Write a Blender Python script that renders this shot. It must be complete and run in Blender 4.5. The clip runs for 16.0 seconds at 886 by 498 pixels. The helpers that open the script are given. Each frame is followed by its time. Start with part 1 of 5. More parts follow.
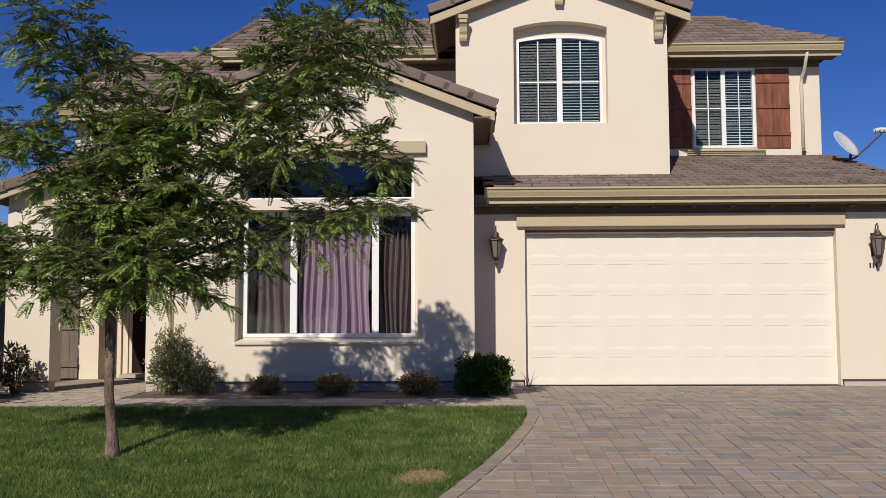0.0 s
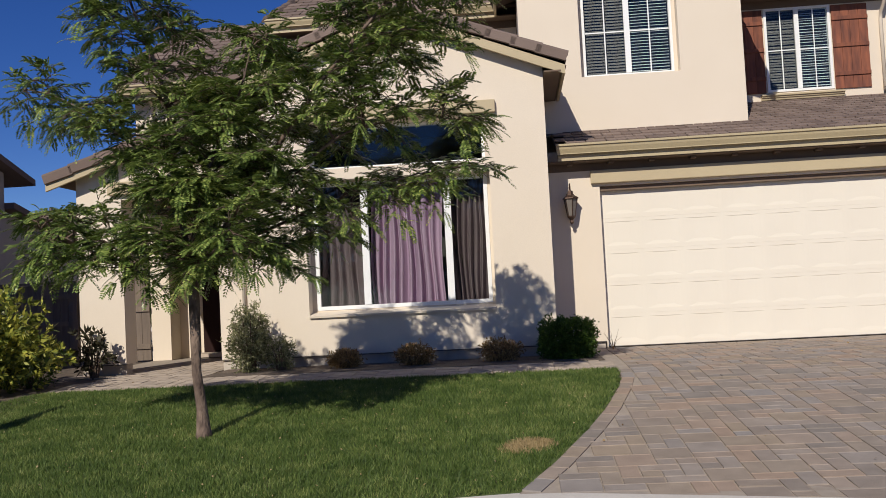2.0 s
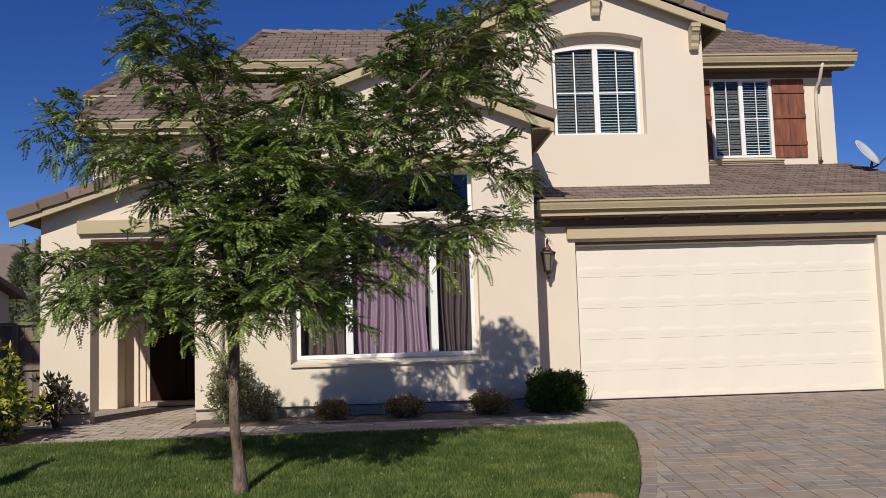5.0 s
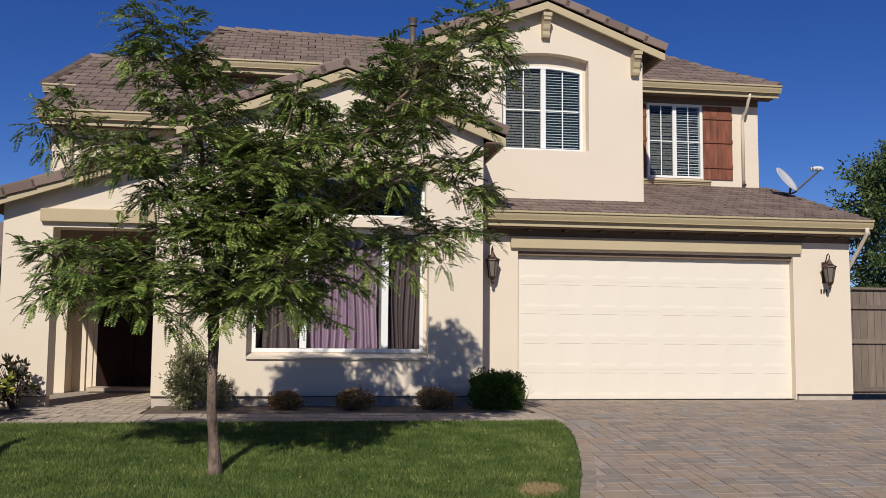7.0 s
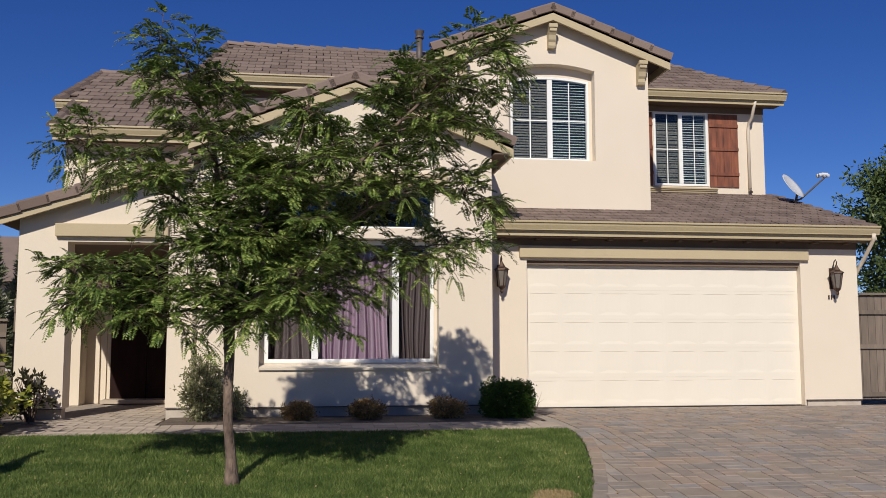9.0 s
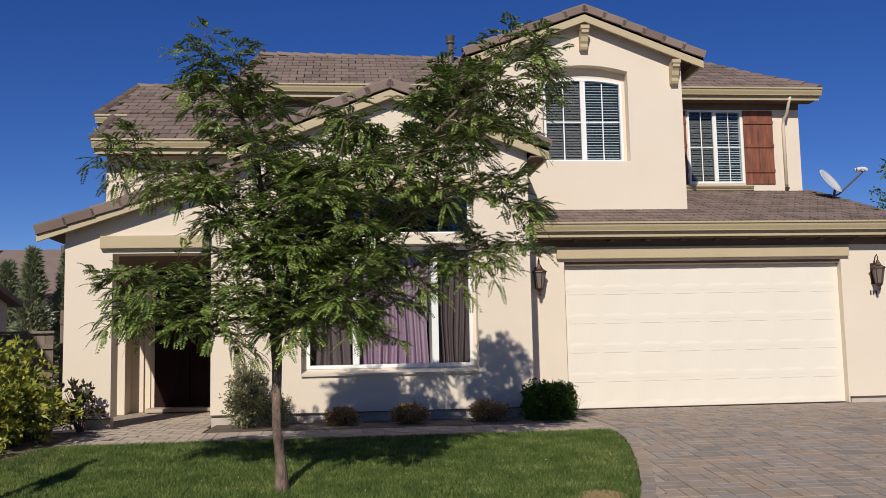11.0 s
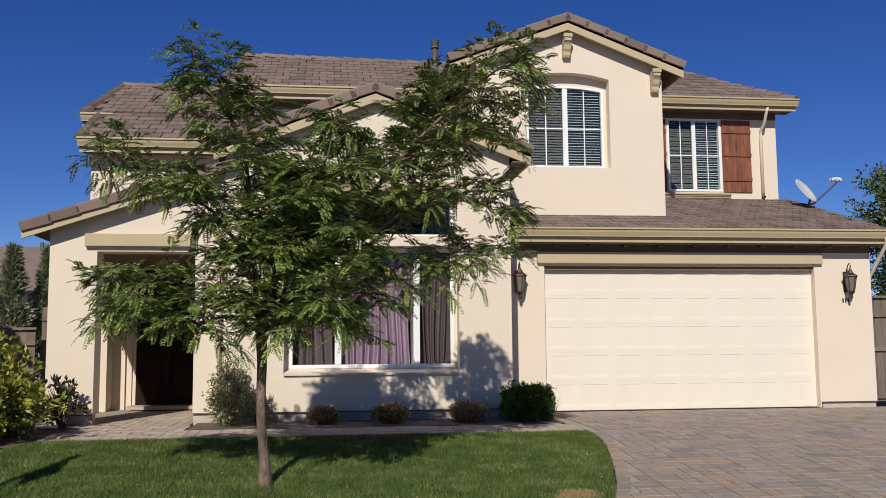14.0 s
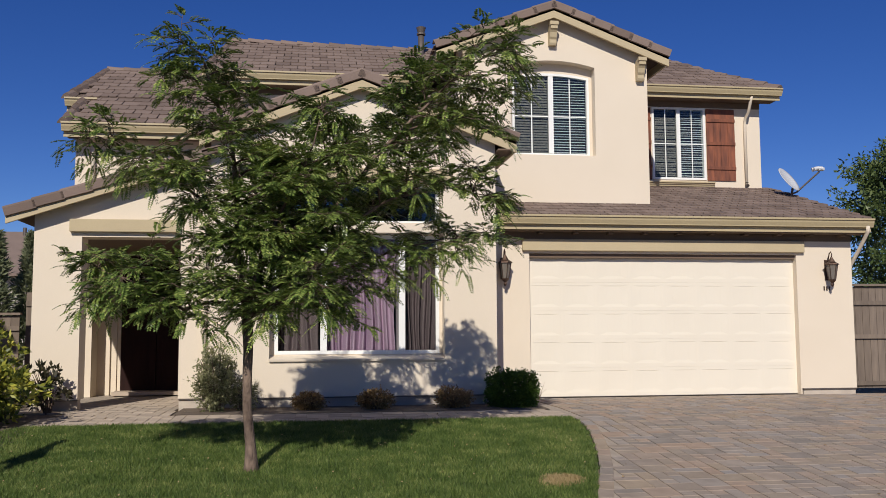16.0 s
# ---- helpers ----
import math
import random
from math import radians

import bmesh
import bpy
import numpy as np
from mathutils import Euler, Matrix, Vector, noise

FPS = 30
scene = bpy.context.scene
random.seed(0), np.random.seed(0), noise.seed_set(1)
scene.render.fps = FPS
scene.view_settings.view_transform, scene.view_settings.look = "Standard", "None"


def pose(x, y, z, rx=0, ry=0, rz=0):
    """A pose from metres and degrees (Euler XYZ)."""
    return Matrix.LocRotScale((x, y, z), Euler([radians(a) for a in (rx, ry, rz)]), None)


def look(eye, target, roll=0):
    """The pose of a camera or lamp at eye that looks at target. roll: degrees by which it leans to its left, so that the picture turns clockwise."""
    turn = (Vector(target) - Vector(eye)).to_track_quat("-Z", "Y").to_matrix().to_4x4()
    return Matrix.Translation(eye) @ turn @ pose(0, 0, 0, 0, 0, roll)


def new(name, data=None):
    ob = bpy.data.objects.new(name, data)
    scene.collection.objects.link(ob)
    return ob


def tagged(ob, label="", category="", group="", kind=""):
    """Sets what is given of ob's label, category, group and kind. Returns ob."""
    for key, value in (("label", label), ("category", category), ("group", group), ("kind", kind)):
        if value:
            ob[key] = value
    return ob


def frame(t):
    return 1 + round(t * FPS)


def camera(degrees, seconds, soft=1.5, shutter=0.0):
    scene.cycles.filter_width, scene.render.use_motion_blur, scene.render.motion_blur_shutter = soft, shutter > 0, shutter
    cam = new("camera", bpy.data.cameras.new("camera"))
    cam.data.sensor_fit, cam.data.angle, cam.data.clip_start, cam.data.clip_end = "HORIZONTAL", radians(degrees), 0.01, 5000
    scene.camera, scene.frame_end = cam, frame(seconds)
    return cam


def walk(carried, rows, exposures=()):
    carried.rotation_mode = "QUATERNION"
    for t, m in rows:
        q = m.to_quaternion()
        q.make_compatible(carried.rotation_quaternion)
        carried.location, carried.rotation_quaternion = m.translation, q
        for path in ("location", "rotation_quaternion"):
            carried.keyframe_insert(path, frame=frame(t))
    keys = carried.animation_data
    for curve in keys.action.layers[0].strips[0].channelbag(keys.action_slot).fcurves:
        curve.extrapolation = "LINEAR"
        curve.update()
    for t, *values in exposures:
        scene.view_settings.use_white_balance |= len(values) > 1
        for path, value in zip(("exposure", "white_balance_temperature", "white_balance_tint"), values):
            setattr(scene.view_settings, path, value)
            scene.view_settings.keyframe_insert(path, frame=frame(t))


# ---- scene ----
cam = camera(50.8, 16.0, soft=0.8)
PATH = [
    (0, (-0.897, -14.760, 0.989), (-0.951, -12.767, 1.147), -0.21),
    (0.5, (-0.917, -14.670, 0.997), (-0.983, -12.677, 1.146), -0.49),
    (1, (-1.017, -14.565, 0.979), (-1.098, -12.571, 1.115), -0.97),
    (1.5, (-1.132, -14.452, 0.957), (-1.248, -12.459, 1.075), -1.86),
    (2, (-1.307, -14.362, 0.946), (-1.465, -12.371, 1.041), -2.93),
    (2.5, (-1.498, -14.231, 0.970), (-1.690, -12.242, 1.037), -4.11),
    (3, (-1.778, -14.150, 1.001), (-1.970, -12.160, 1.047), -4.95),
    (3.5, (-2.070, -14.271, 0.999), (-2.204, -12.277, 1.069), -4.81),
    (4, (-2.400, -14.278, 0.974), (-2.432, -12.283, 1.108), -3.92),
    (4.5, (-2.672, -14.345, 1.006), (-2.623, -12.354, 1.185), -2.86),
    (5, (-2.958, -14.369, 1.051), (-2.835, -12.382, 1.238), -1.78),
    (7.5, (-3.511, -15.170, 1.081), (-3.214, -13.201, 1.260), 0.52),
    (8, (-3.541, -15.142, 1.065), (-3.243, -13.173, 1.259), 0.44),
    (8.5, (-3.530, -15.183, 1.081), (-3.242, -13.214, 1.280), 0.24),
    (11, (-3.660, -15.293, 1.095), (-3.450, -13.315, 1.302), -1.20),
    (11.5, (-3.738, -15.317, 1.078), (-3.543, -13.338, 1.289), -1.16),
    (12, (-3.717, -15.374, 1.080), (-3.513, -13.396, 1.293), -1.18),
    (12.5, (-3.722, -15.401, 1.081), (-3.505, -13.425, 1.297), -1.05),
    (13, (-3.724, -15.425, 1.067), (-3.495, -13.451, 1.286), -0.88),
    (13.5, (-3.716, -15.457, 1.067), (-3.476, -13.483, 1.285), -0.69),
    (14, (-3.722, -15.489, 1.068), (-3.469, -13.516, 1.281), -0.48),
    (14.5, (-3.719, -15.514, 1.065), (-3.456, -13.542, 1.273), -0.33),
    (15, (-3.729, -15.533, 1.066), (-3.457, -13.562, 1.267), -0.26),
    (15.5, (-3.726, -15.548, 1.069), (-3.447, -13.577, 1.261), -0.25),
    (16, (-3.738, -15.539, 1.061), (-3.453, -13.568, 1.246), -0.33),
]
walk(cam, [(t, look(eye, target, roll)) for t, eye, target, roll in PATH])

# ---- sky, sun and exposure ----
SUN_DIR = Vector((0.295, 1.0, -0.72)).normalized()
world = bpy.data.worlds.new("world")
scene.world = world
world.use_nodes = True
wn = world.node_tree.nodes
sky = wn.new("ShaderNodeTexSky")
sky.sky_type = "NISHITA"
sky.sun_disc = False
sky.sun_elevation = math.asin(-SUN_DIR.z)
sky.sun_rotation = math.atan2(-SUN_DIR.x, -SUN_DIR.y)
sky.altitude = 1500
sky.air_density = 0.85
sky.dust_density = 0.0
sky.ozone_density = 4.5
deep = wn.new("ShaderNodeHueSaturation")
deep.inputs["Saturation"].default_value, deep.inputs["Value"].default_value = 1.24, 1.25
deep.inputs["Hue"].default_value = 0.519
world.node_tree.links.new(sky.outputs[0], deep.inputs["Color"])
world.node_tree.links.new(deep.outputs[0], wn["Background"].inputs[0])
wn["Background"].inputs[1].default_value = 0.060
sun_data = bpy.data.lights.new("sun", "SUN")
sun_data.energy, sun_data.angle, sun_data.color = 4.0, radians(0.53), (1.0, 0.935, 0.835)
sun = new("sun", sun_data)
sun.rotation_euler = SUN_DIR.to_track_quat("-Z", "Y").to_euler()
scene.view_settings.exposure = 0.04


# ---- materials ----
def mat(name, base, rough=0.8, second=None, scale=6.0, amount=0.5, fine=60.0, bump=0.15, metal=0.0, vary=0.0, island=False, spec=0.4,
        stretch=(1, 1, 1), dist=0.01):
    """Two colours mixed by coarse noise, a fine grain in value and relief; vary: per-object (or per-island) change of value."""
    m = bpy.data.materials.new(name)
    m.use_nodes = True
    nt = m.node_tree
    n, link = nt.nodes, nt.links.new
    b = n["Principled BSDF"]
    b.inputs["Roughness"].default_value = rough
    b.inputs["Metallic"].default_value = metal
    b.inputs["Specular IOR Level"].default_value = spec
    tc = n.new("ShaderNodeNewGeometry")
    mp = n.new("ShaderNodeMapping")
    mp.inputs["Scale"].default_value = stretch
    link(tc.outputs["Position"], mp.inputs[0])
    big = n.new("ShaderNodeTexNoise")
    big.inputs["Scale"].default_value, big.inputs["Detail"].default_value = scale, 5.0
    link(mp.outputs[0], big.inputs["Vector"])
    ramp = n.new("ShaderNodeMapRange")
    ramp.inputs[1].default_value, ramp.inputs[2].default_value = 0.3, 0.7
    link(big.outputs["Fac"], ramp.inputs[0])
    mix = n.new("ShaderNodeMix")
    mix.data_type = "RGBA"
    second = second or tuple(c * 0.85 for c in base)
    mix.inputs["A"].default_value, mix.inputs["B"].default_value = (*base, 1), (*second, 1)
    scaled = n.new("ShaderNodeMath")
    scaled.operation = "MULTIPLY"
    scaled.inputs[1].default_value = amount
    link(ramp.outputs[0], scaled.inputs[0])
    link(scaled.outputs[0], mix.inputs["Factor"])
    grain = n.new("ShaderNodeTexNoise")
    grain.inputs["Scale"].default_value, grain.inputs["Detail"].default_value = fine, 3.0
    link(mp.outputs[0], grain.inputs["Vector"])
    hsv = n.new("ShaderNodeHueSaturation")
    gv = n.new("ShaderNodeMapRange")
    gv.inputs[3].default_value, gv.inputs[4].default_value = 0.88, 1.12
    link(grain.outputs["Fac"], gv.inputs[0])
    value = gv.outputs[0]
    if vary:
        src = tc.outputs["Random Per Island"] if island else n.new("ShaderNodeObjectInfo").outputs["Random"]
        rv = n.new("ShaderNodeMapRange")
        rv.inputs[3].default_value, rv.inputs[4].default_value = 1 - vary, 1 + vary
        link(src, rv.inputs[0])
        mul = n.new("ShaderNodeMath")
        mul.operation = "MULTIPLY"
        link(value, mul.inputs[0])
        link(rv.outputs[0], mul.inputs[1])
        value = mul.outputs[0]
    link(value, hsv.inputs["Value"])
    link(mix.outputs["Result"], hsv.inputs["Color"])
    link(hsv.outputs[0], b.inputs["Base Color"])
    if bump:
        bp = n.new("ShaderNodeBump")
        bp.inputs["Strength"].default_value, bp.inputs["Distance"].default_value = bump, dist
        link(grain.outputs["Fac"], bp.inputs["Height"])
        link(bp.outputs[0], b.inputs["Normal"])
    return m


def tinted(m, a, b_, island=True):
    """Gives the pieces of a material one of a run of colours at random."""
    nt = m.node_tree
    n, link = nt.nodes, nt.links.new
    src = n.new("ShaderNodeNewGeometry").outputs["Random Per Island"] if island else n.new("ShaderNodeObjectInfo").outputs["Random"]
    ramp = n.new("ShaderNodeValToRGB")
    ramp.color_ramp.elements[0].color, ramp.color_ramp.elements[1].color = (*a[0], 1), (*a[-1], 1)
    for k, c in enumerate(a[1:-1]):
        e = ramp.color_ramp.elements.new((k + 1) / (len(a) - 1))
        e.color = (*c, 1)
    link(src, ramp.inputs[0])
    mix = next(x for x in n if x.bl_idname == "ShaderNodeMix")
    link(ramp.outputs[0], mix.inputs["A"])
    soft = n.new("ShaderNodeHueSaturation")
    soft.inputs["Value"].default_value = b_
    link(ramp.outputs[0], soft.inputs["Color"])
    link(soft.outputs[0], mix.inputs["B"])
    return m


def leaf_mat(name, colours, rough=0.55, through_=0.35, patch=0.6, coarse=1.6):
    """Leaves: each leaflet its own green, light shining through."""
    m = bpy.data.materials.new(name)
    m.use_nodes = True
    nt = m.node_tree
    n, link = nt.nodes, nt.links.new
    b = n["Principled BSDF"]
    b.inputs["Roughness"].default_value = rough
    b.inputs["Specular IOR Level"].default_value = 0.3
    g = n.new("ShaderNodeNewGeometry")
    ramp = n.new("ShaderNodeValToRGB")
    ramp.color_ramp.elements[0].color, ramp.color_ramp.elements[1].color = (*colours[0], 1), (*colours[-1], 1)
    for k, c in enumerate(colours[1:-1]):
        ramp.color_ramp.elements.new((k + 1) / (len(colours) - 1)).color = (*c, 1)
    noise_ = n.new("ShaderNodeTexNoise")
    noise_.inputs["Scale"].default_value, noise_.inputs["Detail"].default_value = coarse, 4.0
    link(g.outputs["Position"], noise_.inputs["Vector"])
    add = n.new("ShaderNodeMath")
    add.operation = "ADD"
    half = n.new("ShaderNodeMath")
    half.operation = "MULTIPLY_ADD"
    half.inputs[1].default_value, half.inputs[2].default_value = 0.7, -0.2 - 0.5 * (patch - 0.6)
    link(g.outputs["Random Per Island"], half.inputs[0])
    ns = n.new("ShaderNodeMath")
    ns.operation = "MULTIPLY"
    ns.inputs[1].default_value = patch
    link(noise_.outputs["Fac"], ns.inputs[0])
    link(half.outputs[0], add.inputs[0])
    link(ns.outputs[0], add.inputs[1])
    link(add.outputs[0], ramp.inputs[0])
    link(ramp.outputs[0], b.inputs["Base Color"])
    tr = n.new("ShaderNodeBsdfTranslucent")
    link(ramp.outputs[0], tr.inputs["Color"])
    ms = n.new("ShaderNodeMixShader")
    ms.inputs[0].default_value = through_
    link(b.outputs[0], ms.inputs[1])
    link(tr.outputs[0], ms.inputs[2])
    link(ms.outputs[0], n["Material Output"].inputs["Surface"])
    return m


def glass_mat(name, tint=(0.8, 0.85, 0.85)):
    m = bpy.data.materials.new(name)
    m.use_nodes = True
    nt = m.node_tree
    n, link = nt.nodes, nt.links.new
    n.remove(n["Principled BSDF"])
    t = n.new("ShaderNodeBsdfTransparent")
    t.inputs[0].default_value = (*tint, 1)
    g = n.new("ShaderNodeBsdfGlossy")
    g.inputs["Roughness"].default_value = 0.02
    f = n.new("ShaderNodeFresnel")
    f.inputs[0].default_value = 1.5
    s = n.new("ShaderNodeMixShader")
    link(f.outputs[0], s.inputs[0])
    link(t.outputs[0], s.inputs[1])
    link(g.outputs[0], s.inputs[2])
    link(s.outputs[0], n["Material Output"].inputs["Surface"])
    return m


STUCCO = mat("stucco", (0.735, 0.64, 0.515), 0.92, (0.695, 0.60, 0.475), 1.3, 0.6, 130, 0.35, dist=0.006)
BASE = mat("base_concrete", (0.55, 0.48, 0.40), 0.92, (0.36, 0.30, 0.25), 3.0, 0.8, 90, 0.3)
TRIM = mat("trim_paint", (0.50, 0.41, 0.26), 0.8, (0.44, 0.36, 0.23), 2.0, 0.6, 110, 0.2, dist=0.005)
GUTTER = mat("gutter_paint", (0.46, 0.38, 0.23), 0.5, (0.41, 0.33, 0.20), 1.5, 0.5, 30, 0.03)
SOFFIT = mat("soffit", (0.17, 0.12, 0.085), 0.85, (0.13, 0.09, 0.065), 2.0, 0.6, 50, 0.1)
ROOF = tinted(mat("roof_tile", (0.20, 0.15, 0.13), 0.9, None, 1.6, 0.6, 70, 0.4, vary=0.12),
              [(0.188, 0.136, 0.112), (0.215, 0.157, 0.129), (0.24, 0.178, 0.148), (0.20, 0.146, 0.120)], 0.75, island=False)
ROOF_FAR = tinted(mat("roof_tile_far", (0.20, 0.15, 0.13), 0.9, None, 1.6, 0.6, 70, 0.4, vary=0.12, island=True),
                  [(0.188, 0.136, 0.112), (0.215, 0.157, 0.129), (0.24, 0.178, 0.148), (0.20, 0.146, 0.120)], 0.75)
UNDER = mat("roof_deck", (0.13, 0.095, 0.075), 0.95)
DOOR_WHITE = mat("garage_paint", (0.765, 0.705, 0.595), 0.6, (0.735, 0.67, 0.56), 1.2, 0.7, 160, 0.06, dist=0.003)
VINYL = mat("white_vinyl", (0.82, 0.82, 0.80), 0.45, (0.76, 0.75, 0.72), 5.0, 0.4, 60, 0.03)
SLAT = mat("blind_slat", (0.82, 0.82, 0.80), 0.55, None, 3.0, 0.4, 20, 0.0)
GLASS = glass_mat("window_glass")
GLASS_DIM = glass_mat("screened_glass", (0.42, 0.43, 0.42))
GLASS_SCREEN = glass_mat("dark_screened_glass", (0.52, 0.52, 0.51))
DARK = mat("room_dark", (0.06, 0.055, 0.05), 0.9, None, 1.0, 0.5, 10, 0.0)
CURTAIN = mat("curtain", (0.50, 0.34, 0.44), 0.75, (0.36, 0.22, 0.33), 3.0, 0.8, 160, 0.15, stretch=(1, 1, 0.25))
CURTAIN_SIDE = mat("side_curtain", (0.46, 0.39, 0.42), 0.75, (0.35, 0.28, 0.31), 3.0, 0.8, 160, 0.15, stretch=(1, 1, 0.25))
SHUTTER = mat("shutter_stain", (0.28, 0.095, 0.05), 0.8, (0.10, 0.04, 0.03), 2.6, 0.85, 40, 0.3, stretch=(5, 5, 0.8), vary=0.15)
IRON = mat("lamp_metal", (0.07, 0.045, 0.035), 0.5, (0.12, 0.07, 0.05), 20, 0.6, 120, 0.2, metal=0.6)
LAMPGLASS = mat("lamp_glass", (0.17, 0.15, 0.13), 0.25, None, 8, 0.5, 30, 0.1)
# red-brown wood taken near black, with the porch's deep shade in the colour
DOOR_WOOD = mat("shaded_front_door_wood", (0.024, 0.009, 0.008), 0.7, (0.015, 0.006, 0.005), 3.0, 0.7, 60, 0.1, stretch=(4, 4, 0.6), spec=0.15)
# bark grain whose strong dark blotches also paint the crown's dappled shade
BARK = mat("bark", (0.25, 0.18, 0.135), 0.95, (0.06, 0.04, 0.032), 13.0, 1.0, 45, 1.0, stretch=(1, 1, 0.45), dist=0.02)
TWIG = mat("twig_bark", (0.14, 0.095, 0.07), 0.9, (0.09, 0.06, 0.045), 12.0, 0.7, 60, 0.3)
SOIL = mat("lawn_soil", (0.09, 0.13, 0.03), 0.95, (0.07, 0.09, 0.025), 2.5, 0.8, 60, 0.5)
MULCH = mat("bed_soil", (0.12, 0.09, 0.07), 0.95, (0.20, 0.16, 0.12), 6.0, 0.8, 60, 0.8, dist=0.03)
PAVER = tinted(mat("paver", (0.365, 0.298, 0.243), 0.9, None, 5.0, 0.6, 90, 0.4, vary=0.09),
               [(0.295, 0.257, 0.223), (0.338, 0.277, 0.228), (0.385, 0.303, 0.222), (0.315, 0.268, 0.229), (0.378, 0.278, 0.208), (0.343, 0.283, 0.233), (0.285, 0.257, 0.237)], 0.65, island=False)
PAVER_FAR = tinted(mat("paver_far", (0.365, 0.298, 0.243), 0.9, None, 5.0, 0.6, 90, 0.4, vary=0.09, island=True),
                   [(0.295, 0.257, 0.223), (0.338, 0.277, 0.228), (0.385, 0.303, 0.222), (0.315, 0.268, 0.229), (0.378, 0.278, 0.208), (0.343, 0.283, 0.233), (0.285, 0.257, 0.237)], 0.65)
PATH_STONE = tinted(mat("path_paver", (0.45, 0.38, 0.31), 0.9, None, 5.0, 0.6, 90, 0.4, vary=0.1, island=True),
                    [(0.405, 0.335, 0.270), (0.43, 0.355, 0.282), (0.42, 0.343, 0.272), (0.44, 0.365, 0.292)], 0.9)
SAND = mat("joint_sand", (0.41, 0.345, 0.28), 0.95, (0.31, 0.26, 0.21), 8.0, 0.8, 120, 0.4)
CONCRETE = mat("pavement_concrete", (0.66, 0.62, 0.56), 0.9, (0.57, 0.53, 0.47), 2.0, 0.7, 110, 0.3)
ASPHALT = mat("asphalt", (0.055, 0.053, 0.05), 0.92, (0.04, 0.038, 0.036), 2.0, 0.7, 160, 0.6)
EARTH = mat("dry_ground", (0.26, 0.21, 0.15), 0.95, (0.18, 0.15, 0.10), 0.3, 0.8, 12, 0.4)
FENCE = mat("fence_board", (0.21, 0.165, 0.13), 0.9, (0.14, 0.11, 0.09), 4.0, 0.8, 60, 0.3, stretch=(4, 4, 0.5), vary=0.15)
NEIGHBOUR = mat("neighbour_stucco", (0.50, 0.45, 0.41), 0.92, (0.46, 0.41, 0.37), 1.2, 0.6, 130, 0.3)
METAL = mat("vent_metal", (0.13, 0.11, 0.10), 0.6, None, 6, 0.5, 60, 0.1, metal=0.4)
DISH = mat("dish_paint", (0.55, 0.56, 0.58), 0.5, None, 4, 0.4, 60, 0.05)
LEAF = leaf_mat("locust_leaf", [(0.048, 0.086, 0.020), (0.115, 0.176, 0.041), (0.24, 0.305, 0.075), (0.56, 0.57, 0.18)], 0.30, 0.20)
LEAF_HEDGE = leaf_mat("hedge_leaf", [(0.045, 0.066, 0.015), (0.17, 0.205, 0.038), (0.47, 0.45, 0.075), (0.88, 0.77, 0.17)], 0.42, 0.25, 0.85, 2.0)
LEAF_SAGE = leaf_mat("sage_leaf", [(0.090, 0.096, 0.045), (0.24, 0.245, 0.118), (0.54, 0.52, 0.31)])
LEAF_BOX = leaf_mat("box_leaf", [(0.03, 0.065, 0.010), (0.065, 0.125, 0.018), (0.15, 0.22, 0.035)])
LEAF_BACK = leaf_mat("back_leaf", [(0.030, 0.050, 0.016), (0.080, 0.118, 0.036), (0.19, 0.23, 0.08)], 0.45, 0.18)
LEAF_DARK = leaf_mat("dark_leaf", [(0.03, 0.035, 0.02), (0.06, 0.055, 0.03), (0.09, 0.08, 0.04)])
LEAF_DRY = leaf_mat("dry_leaf", [(0.12, 0.085, 0.04), (0.32, 0.20, 0.085), (0.62, 0.43, 0.21)])
LEAF_FAR = leaf_mat("conifer_leaf", [(0.14, 0.165, 0.085), (0.24, 0.27, 0.15), (0.38, 0.39, 0.24)])
GRASS = leaf_mat("grass_blade", [(0.052, 0.092, 0.020), (0.105, 0.165, 0.038), (0.175, 0.235, 0.06), (0.36, 0.38, 0.13)], patch=1.3, coarse=3.2)
STRAW = leaf_mat("dry_grass", [(0.32, 0.24, 0.11), (0.45, 0.34, 0.17), (0.55, 0.43, 0.24)])


# ---- building helpers ----
def part(name, bm, material, parent=None, label="", smooth=False):
    """Links a bmesh as one mesh object under its thing."""
    me = bpy.data.meshes.new(name)
    bm.normal_update()
    bm.to_mesh(me)
    bm.free()
    me.materials.append(material)
    if smooth:
        me.polygons.foreach_set("use_smooth", [True] * len(me.polygons))
    ob = new(name, me)
    if parent:
        ob.parent = parent
    if label:
        ob["label"] = label
    return ob


def thing(name, x, y, z, label, category, group="", kind=""):
    ob = new(name)
    ob.location = (x, y, z)
    ob.empty_display_size = 0.1
    return tagged(ob, label, category, group, kind)


def box(bm, x0, x1, y0, y1, z0, z1, bevel=0.0, m=None):
    mm = Matrix.Translation(((x0 + x1) / 2, (y0 + y1) / 2, (z0 + z1) / 2)) @ Matrix.Diagonal((x1 - x0, y1 - y0, z1 - z0, 1))
    vs = bmesh.ops.create_cube(bm, size=1, matrix=mm)["verts"]
    if bevel:
        es = list({e for v in vs for e in v.link_edges})
        vs = list({v for f in bmesh.ops.bevel(bm, geom=es, offset=bevel, segments=2, affect="EDGES", profile=0.6)["faces"] for v in f.verts} | {v for v in vs if v.is_valid})
    if m is not None:
        bmesh.ops.transform(bm, matrix=m, verts=vs)
    return vs


def boxed(name, x0, x1, y0, y1, z0, z1, material, parent=None, bevel=0.0, label="", m=None):
    bm = bmesh.new()
    box(bm, x0, x1, y0, y1, z0, z1, bevel, m)
    return part(name, bm, material, parent, label)


